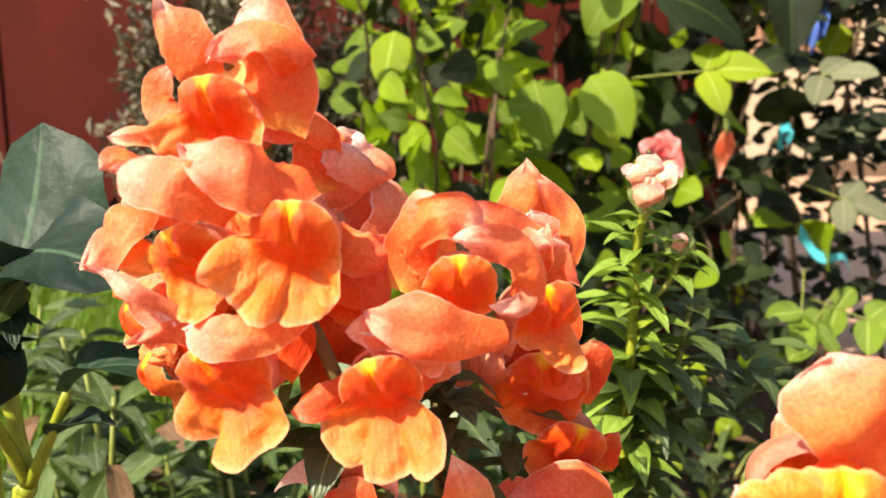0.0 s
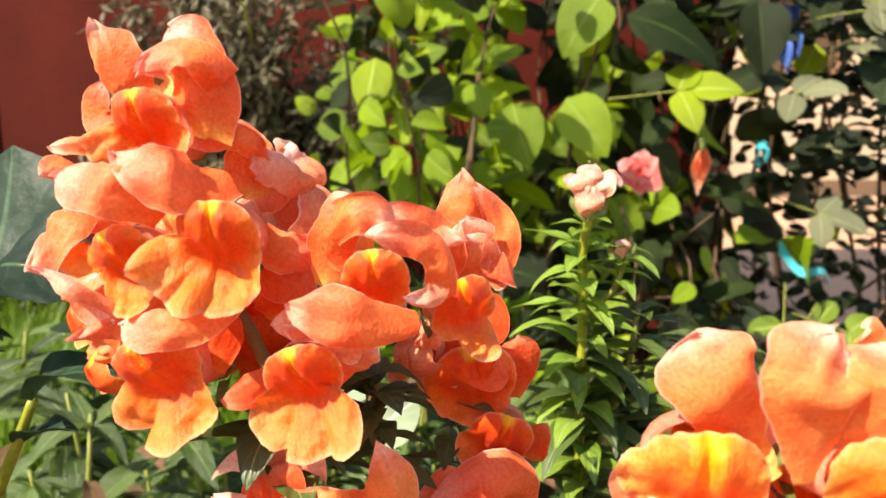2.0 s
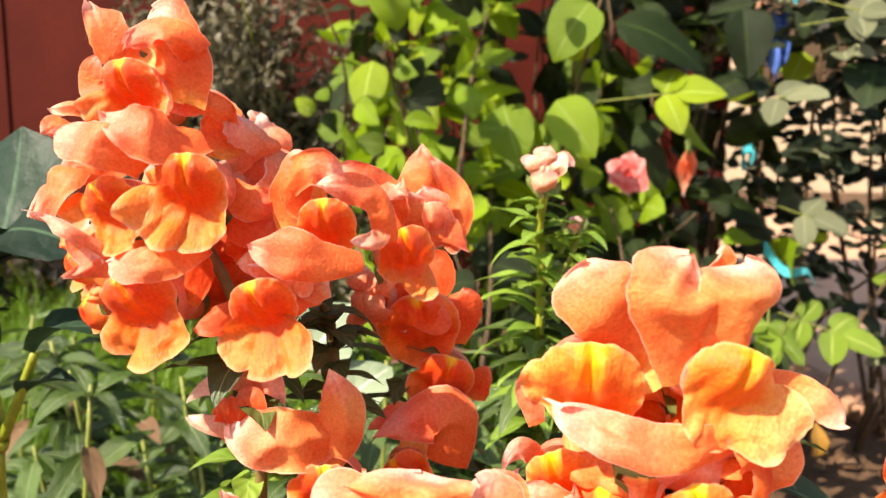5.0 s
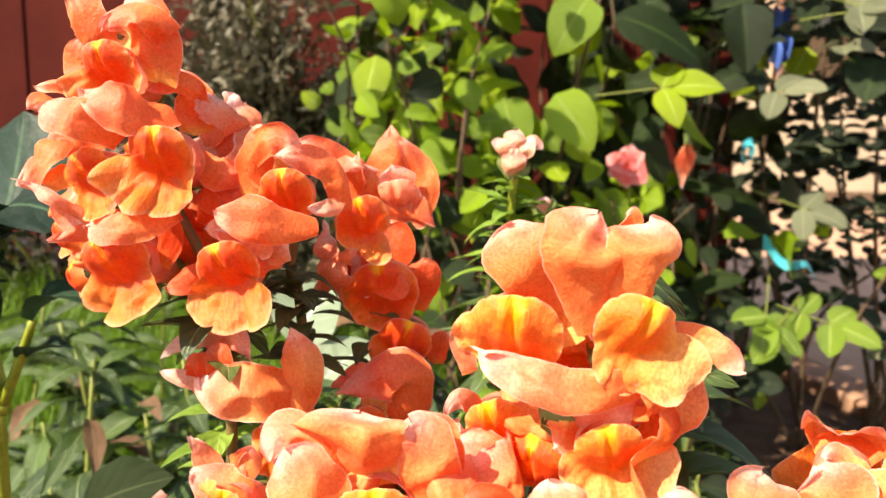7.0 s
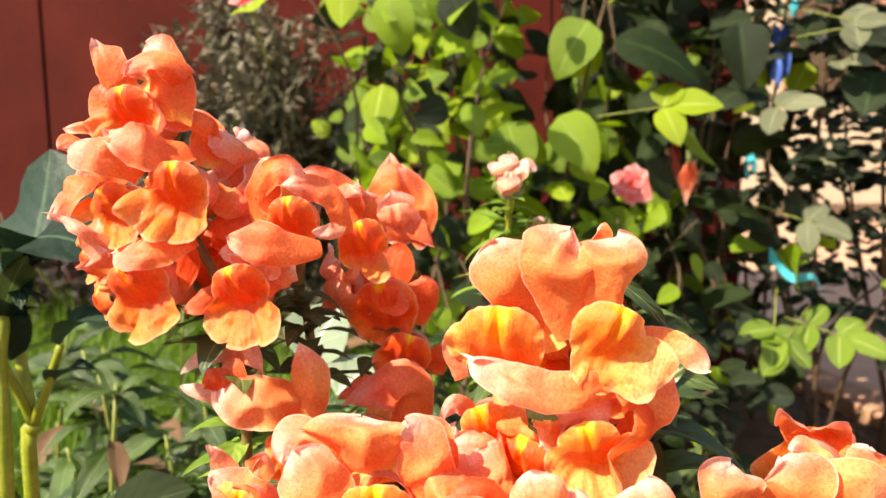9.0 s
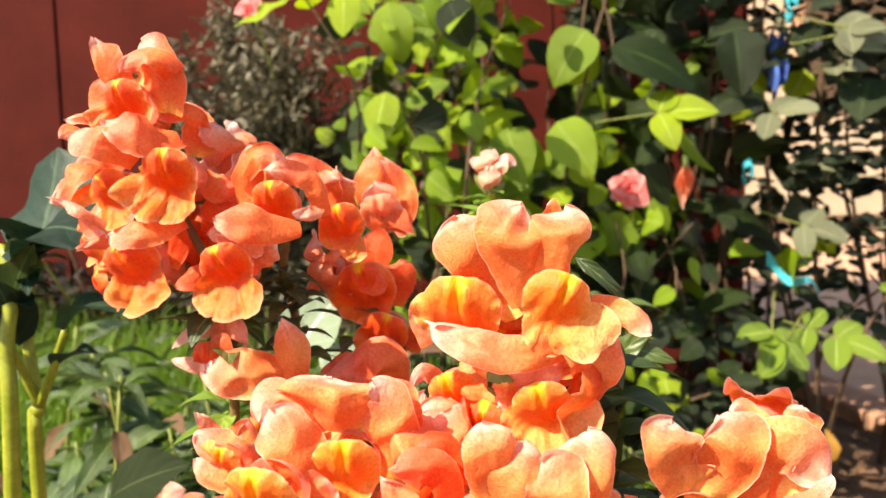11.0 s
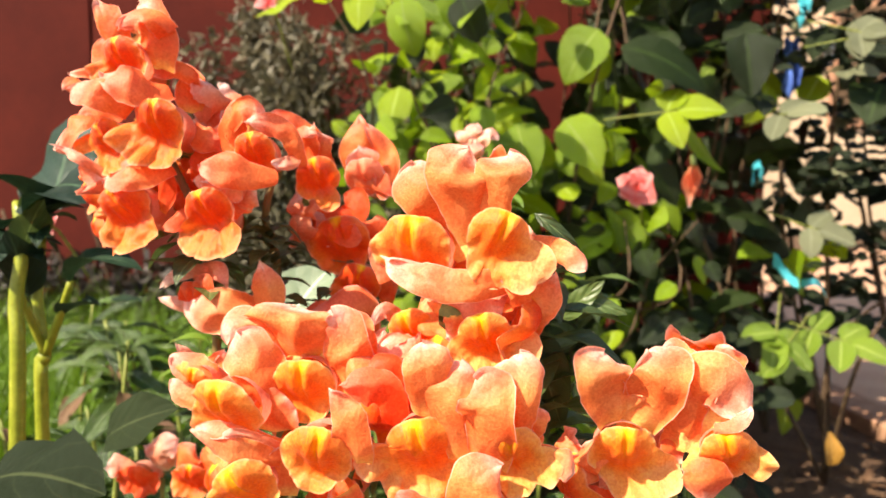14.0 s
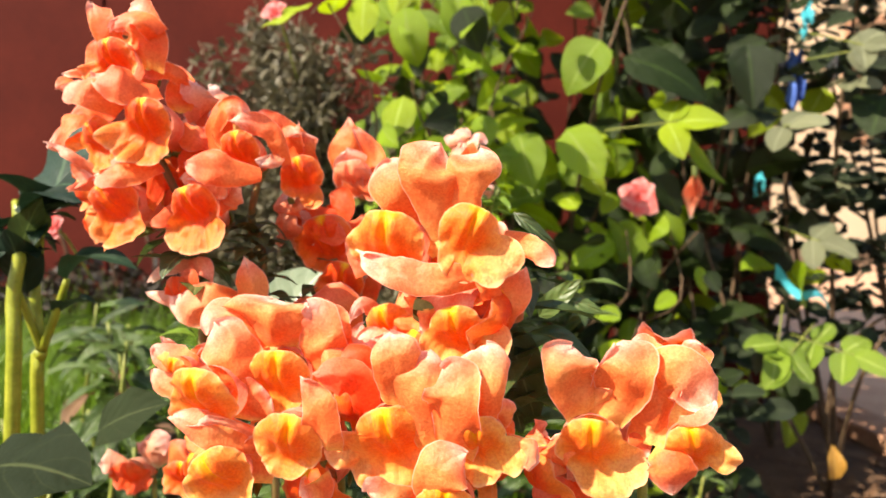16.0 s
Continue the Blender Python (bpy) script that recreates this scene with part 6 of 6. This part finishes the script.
plant_leaf(spike_d, (0.1310, 0.2000, 0.4240), (0.545, -0.503, 0.671), 0.0258, 0.0100, SNAP_LEAF, "ovate", 0.60, 0.25, (0, -1, 0.4), 73, 0.00, wave=0.06)
plant_leaf(spike_d, (0.1180, 0.1850, 0.4020), (0.287, -0.493, -0.821), 0.0263, 0.0120, SNAP_LEAF, "ovate", 0.60, 0.25, (0, -1, 0.4), 74, 0.00, wave=0.06)
whorl(spike_f, (0.1550, 0.1900, 0.3580), (0.1500, 0.1900, 0.3780), 8, 0.030, SNAP_LEAF, 14, ratio=0.36)
whorl(bud_plant, (0.1470, 0.3600, 0.3810), (0.1500, 0.3600, 0.4240), 14, 0.034, SNAP_LEAF, 15, ratio=0.36)
plant_leaf(spike_b, (-0.0420, 0.3600, 0.3930), (0.4673, 0.2577, 0.7870), 0.0457, 0.0450, PALE_LEAF, "ovate", 0.40, 0.30, (-0.3, -0.9, 0.3), 31, 0.00, label='pale dusty leaf')
plant_leaf(spike_b, (-0.0180, 0.3400, 0.3790), (0.6219, 0.3801, 0.5747), 0.0362, 0.0350, PALE_LEAF, "ovate", 0.50, 0.30, (-0.3, -0.7, 0.5), 32, 0.00, label='pale dusty leaf')
broad = thing("broad_leaved_plant", (-0.170, 0.285, 0.0), "stout yellow-green stems with broad blue-green leaves", "plant")
stem(broad, [(-0.1680, 0.2850, 0.0000), (-0.1710, 0.2850, 0.3400), (-0.1650, 0.2820, 0.3810)], (0.0042, 0.0036), STEM_YELLOW)
stem(broad, [(-0.1650, 0.2820, 0.3810), (-0.1710, 0.2850, 0.4130), (-0.1720, 0.2900, 0.4360), (-0.1730, 0.2950, 0.4630)], (0.0034, 0.0028), STEM_YELLOW)
stem(broad, [(-0.1650, 0.2820, 0.3810), (-0.1530, 0.2780, 0.4030), (-0.1410, 0.2720, 0.4250)], (0.0028, 0.002), STEM_YELLOW)
stem(broad, [(-0.1650, 0.2820, 0.3810), (-0.1690, 0.2750, 0.4040), (-0.1720, 0.2700, 0.4200)], (0.0026, 0.002), STEM_YELLOW)
stem(broad, [(-0.1900, 0.2600, 0.0000), (-0.1680, 0.2600, 0.3510), (-0.1700, 0.2650, 0.4130), (-0.1690, 0.2700, 0.4400), (-0.1770, 0.2800, 0.4700)], (0.0046, 0.0034), STEM_YELLOW)
plant_leaf(broad, (-0.1740, 0.3000, 0.4630), (0.0453, 0.5773, 0.8520), 0.0682, 0.0750, BROAD_LEAF, "round", -0.30, -0.15, (-0.3, -0.9, 0.3), 1, 0.00, wave=0.1, label='broad upright blue-green leaf with a pale midrib')
plant_leaf(broad, (-0.1720, 0.2950, 0.4670), (0.8439, -0.9921, 0.8613), 0.0822, 0.0500, BROAD_LEAF, "round", 1.20, 0.10, (0.1, -0.6, 0.9), 2, 0.00, wave=0.1, label='buckled dark green leaf')
plant_leaf(broad, (-0.1710, 0.2950, 0.4610), (-0.2937, -0.6119, 1.1571), 0.0420, 0.0500, BROAD_LEAF, "ovate", 0.80, 0.30, (0, 0, 1), 3, 0.00, wave=0.06)
plant_leaf(broad, (-0.1410, 0.2720, 0.4250), (0.9144, -0.5424, 1.3604), 0.0573, 0.0220, BROAD_LEAF, "ovate", 1.60, 0.60, (0, -0.3, 1), 4, 0.00, wave=0.06, label='curled dark leaf with a grey patch')
plant_leaf(broad, (-0.1520, 0.2780, 0.4030), (0.9013, -0.2403, 0.8436), 0.0344, 0.0140, BROAD_LEAF, "ovate", 0.90, 0.70, (0, 0, 1), 5, 0.00, wave=0.06)
plant_leaf(broad, (-0.1730, 0.2800, 0.4150), (0.1232, -0.4107, 1.1588), 0.0492, 0.0250, BROAD_LEAF, "ovate", 0.50, 0.30, (0, 0, 1), 6, 0.00, wave=0.06)
plant_leaf(broad, (-0.1710, 0.2900, 0.4480), (0.1679, -0.5597, 1.0142), 0.0360, 0.0180, SNAP_LEAF, "ovate", 0.40, 0.30, (0, 0, 1), 7, 0.00, wave=0.06)
plant_leaf(broad, (-0.1690, 0.2700, 0.4400), (0.4815, -0.2408, 1.0454), 0.0418, 0.0180, SNAP_LEAF, "ovate", 0.40, 0.30, (0, 0, 1), 8, 0.00, wave=0.06)
plant_leaf(broad, (-0.1610, 0.2200, 0.3220), (0.8686, -0.6829, 0.8249), 0.1080, 0.0560, OLD_LEAF, "round", 1.00, 0.15, (0, -0.5, 1), 9, 0.00, wave=0.1, label='broad dusty grey-green leaf')
plant_leaf(broad, (-0.1090, 0.2500, 0.3440), (0.8852, -0.3836, 0.6508), 0.0500, 0.0330, OLD_LEAF, "ovate", 0.60, 0.20, (0, -0.7, 0.7), 10, 0.00, wave=0.06, label='dusty leaf with small insect holes')
whorl(broad, (-0.1830, 0.2850, 0.4320), (-0.1880, 0.2900, 0.4560), 9, 0.034, BROAD_LEAF, 41, ratio=0.50)
whorl(broad, (-0.1690, 0.2850, 0.4530), (-0.1720, 0.2900, 0.4660), 5, 0.030, BROAD_LEAF, 43, ratio=0.50)
whorl(broad, (-0.1850, 0.2700, 0.4270), (-0.1900, 0.2750, 0.4530), 7, 0.032, BROAD_LEAF, 42, ratio=0.50)


def pink_flower(place, towards, size, label, closed=0.0, material=PINK):
    """A small rose-pink flower of five rounded petals."""
    ob = thing("pink_flower", place, label, "flower")
    m = aim((0, 0, 0), towards, (0, 0, 1))
    rng = random.Random(int(size * 10000))
    for ring, (count, big, open_) in enumerate(((6, 1.0, 50), (5, 0.8, 34), (4, 0.58, 18))):
        for k in range(count):
            b = size * big * rng.uniform(0.85, 1.1)
            me = leaf_mesh("petal", b, b * 0.95, -0.35, -0.9 - closed, "round", 0.10, k + 9 * ring)
            part("petal", me, material, ob, m=m @ Matrix.Rotation(0.4 * ring + (k + rng.uniform(-0.2, 0.2)) * 2 * math.pi / count, 4, "Y") @ Matrix.Rotation(radians(open_ * (1 - 0.5 * closed)), 4, "X"))
    part("stalk", pipe("stalk", smooth_line([(0, 0, 0), -Vector(towards) * 0.02 + Vector((0, 0, -0.01)), -Vector(towards) * 0.05 + Vector((0, 0.01, -0.05))], 4), 0.0014, 6), STEM, ob)
    return ob



pink_flower((0.2600, 0.9450, 0.4810), (-0.3, -0.9, 0.1), 0.034, "rose-pink cupped flower among the climber's leaves", 0.35)

wilted = thing("wilted_flower", (0.3290, 0.9200, 0.5100), "wilted pale pink flower hanging from the climber", "flower")
for k in range(4):
    part("petal", leaf_mesh("petal", 0.062 - 0.007 * k, 0.017, 0.7, 0.5, "lance", 0.10, k + 3, twist=0.8), PETAL_PALE, wilted, "faded pink crumpled petal", aim((0, 0, 0.004), (0.12 * (k - 1.5), -0.15 + 0.1 * (k % 2), -1), (0.4 * (k - 1.5), -1, 0.1)))
part("calyx", pipe("calyx", smooth_line([(0, 0.006, 0.016), (0, 0.002, 0.006), (0.001, 0, -0.004)], 4), 0.004, 7), CALYX, wilted)

pink_flower((-0.3790, 0.6000, 0.4400), (-0.2, -0.8, 0.2), 0.02, "small pink flower low in the grass")
pink_flower((-0.2100, 0.8000, 0.7070), (-0.2, -0.8, 0.5), 0.02, "pink flower at the top of the climber")

rag = thing("plastic_strip", (0.4880, 0.9700, 0.3550), "torn turquoise plastic strip caught in the rose bush", "plastic strip")
part("strip", sheet("strip", 4, 12, lambda u, v: (0.075 * (v - 0.5), 0.010 * math.sin(7 * v), -0.04 * (v - 0.5) + 0.018 * (u - 0.5) * (1.2 - v) + 0.008 * math.sin(9 * v + 1))), CYAN, rag)



def scrap(name, place, wide, high, material, label, seed=0):
    ob = thing(name, place, label, name.replace("_", " "))
    part("fold", sheet("fold", 8, 10, lambda u, v: (wide * (u - 0.5) * (0.7 + 0.3 * v), 0.012 * math.sin(9 * u + seed) + 0.008 * math.sin(7 * v), -high * (v - 0.5) + 0.012 * math.sin(6 * u + seed))), material, ob)
    return ob



# washing far beyond the bush, added here as scraps among the canes
scrap("white_cloth", (0.5660, 1.1200, 0.7040), 0.032, 0.045, WHITE, "white cloth scrap caught among the rose canes", 1)
scrap("blue_cloth", (0.5120, 1.1200, 0.6680), 0.02, 0.08, BLUE, "narrow blue cloth strip among the rose canes", 2)
scrap("plastic_scrap", (0.4860, 1.0000, 0.7310), 0.012, 0.03, CYAN, "small turquoise plastic scrap in the rose bush", 3)
scrap("plastic_scrap", (0.4310, 1.0000, 0.5030), 0.016, 0.014, CYAN, "small turquoise plastic scrap in the rose bush", 4)


def fallen_leaf(place, towards, size, material, label, seed):
    ob = thing("fallen_leaf", place, label, "leaf", "fallen leaves")
    part("blade", leaf_mesh("blade", size, size * 0.55, 0.4, 0.9, "ovate", 0.06, seed), material, ob, m=aim((0, 0, 0), towards, (0.2, -0.6, 0.7)))
    return ob



fallen_leaf((0.5310, 0.9500, 0.0980), (0.1, -0.2, 0.9), 0.05, YELLOW_LEAF, "yellowed leaf standing curled on the soil", 1)
rng = random.Random(77)
for k in range(46):
    p = (rng.uniform(0.30, 1.0), rng.uniform(0.62, 1.45), 0.006)
    fallen_leaf(p, (rng.uniform(-1, 1), rng.uniform(-1, 1), rng.uniform(0.0, 0.5)), rng.uniform(0.02, 0.045), DRY_LEAF, "dry brown leaf fallen on the soil", k)
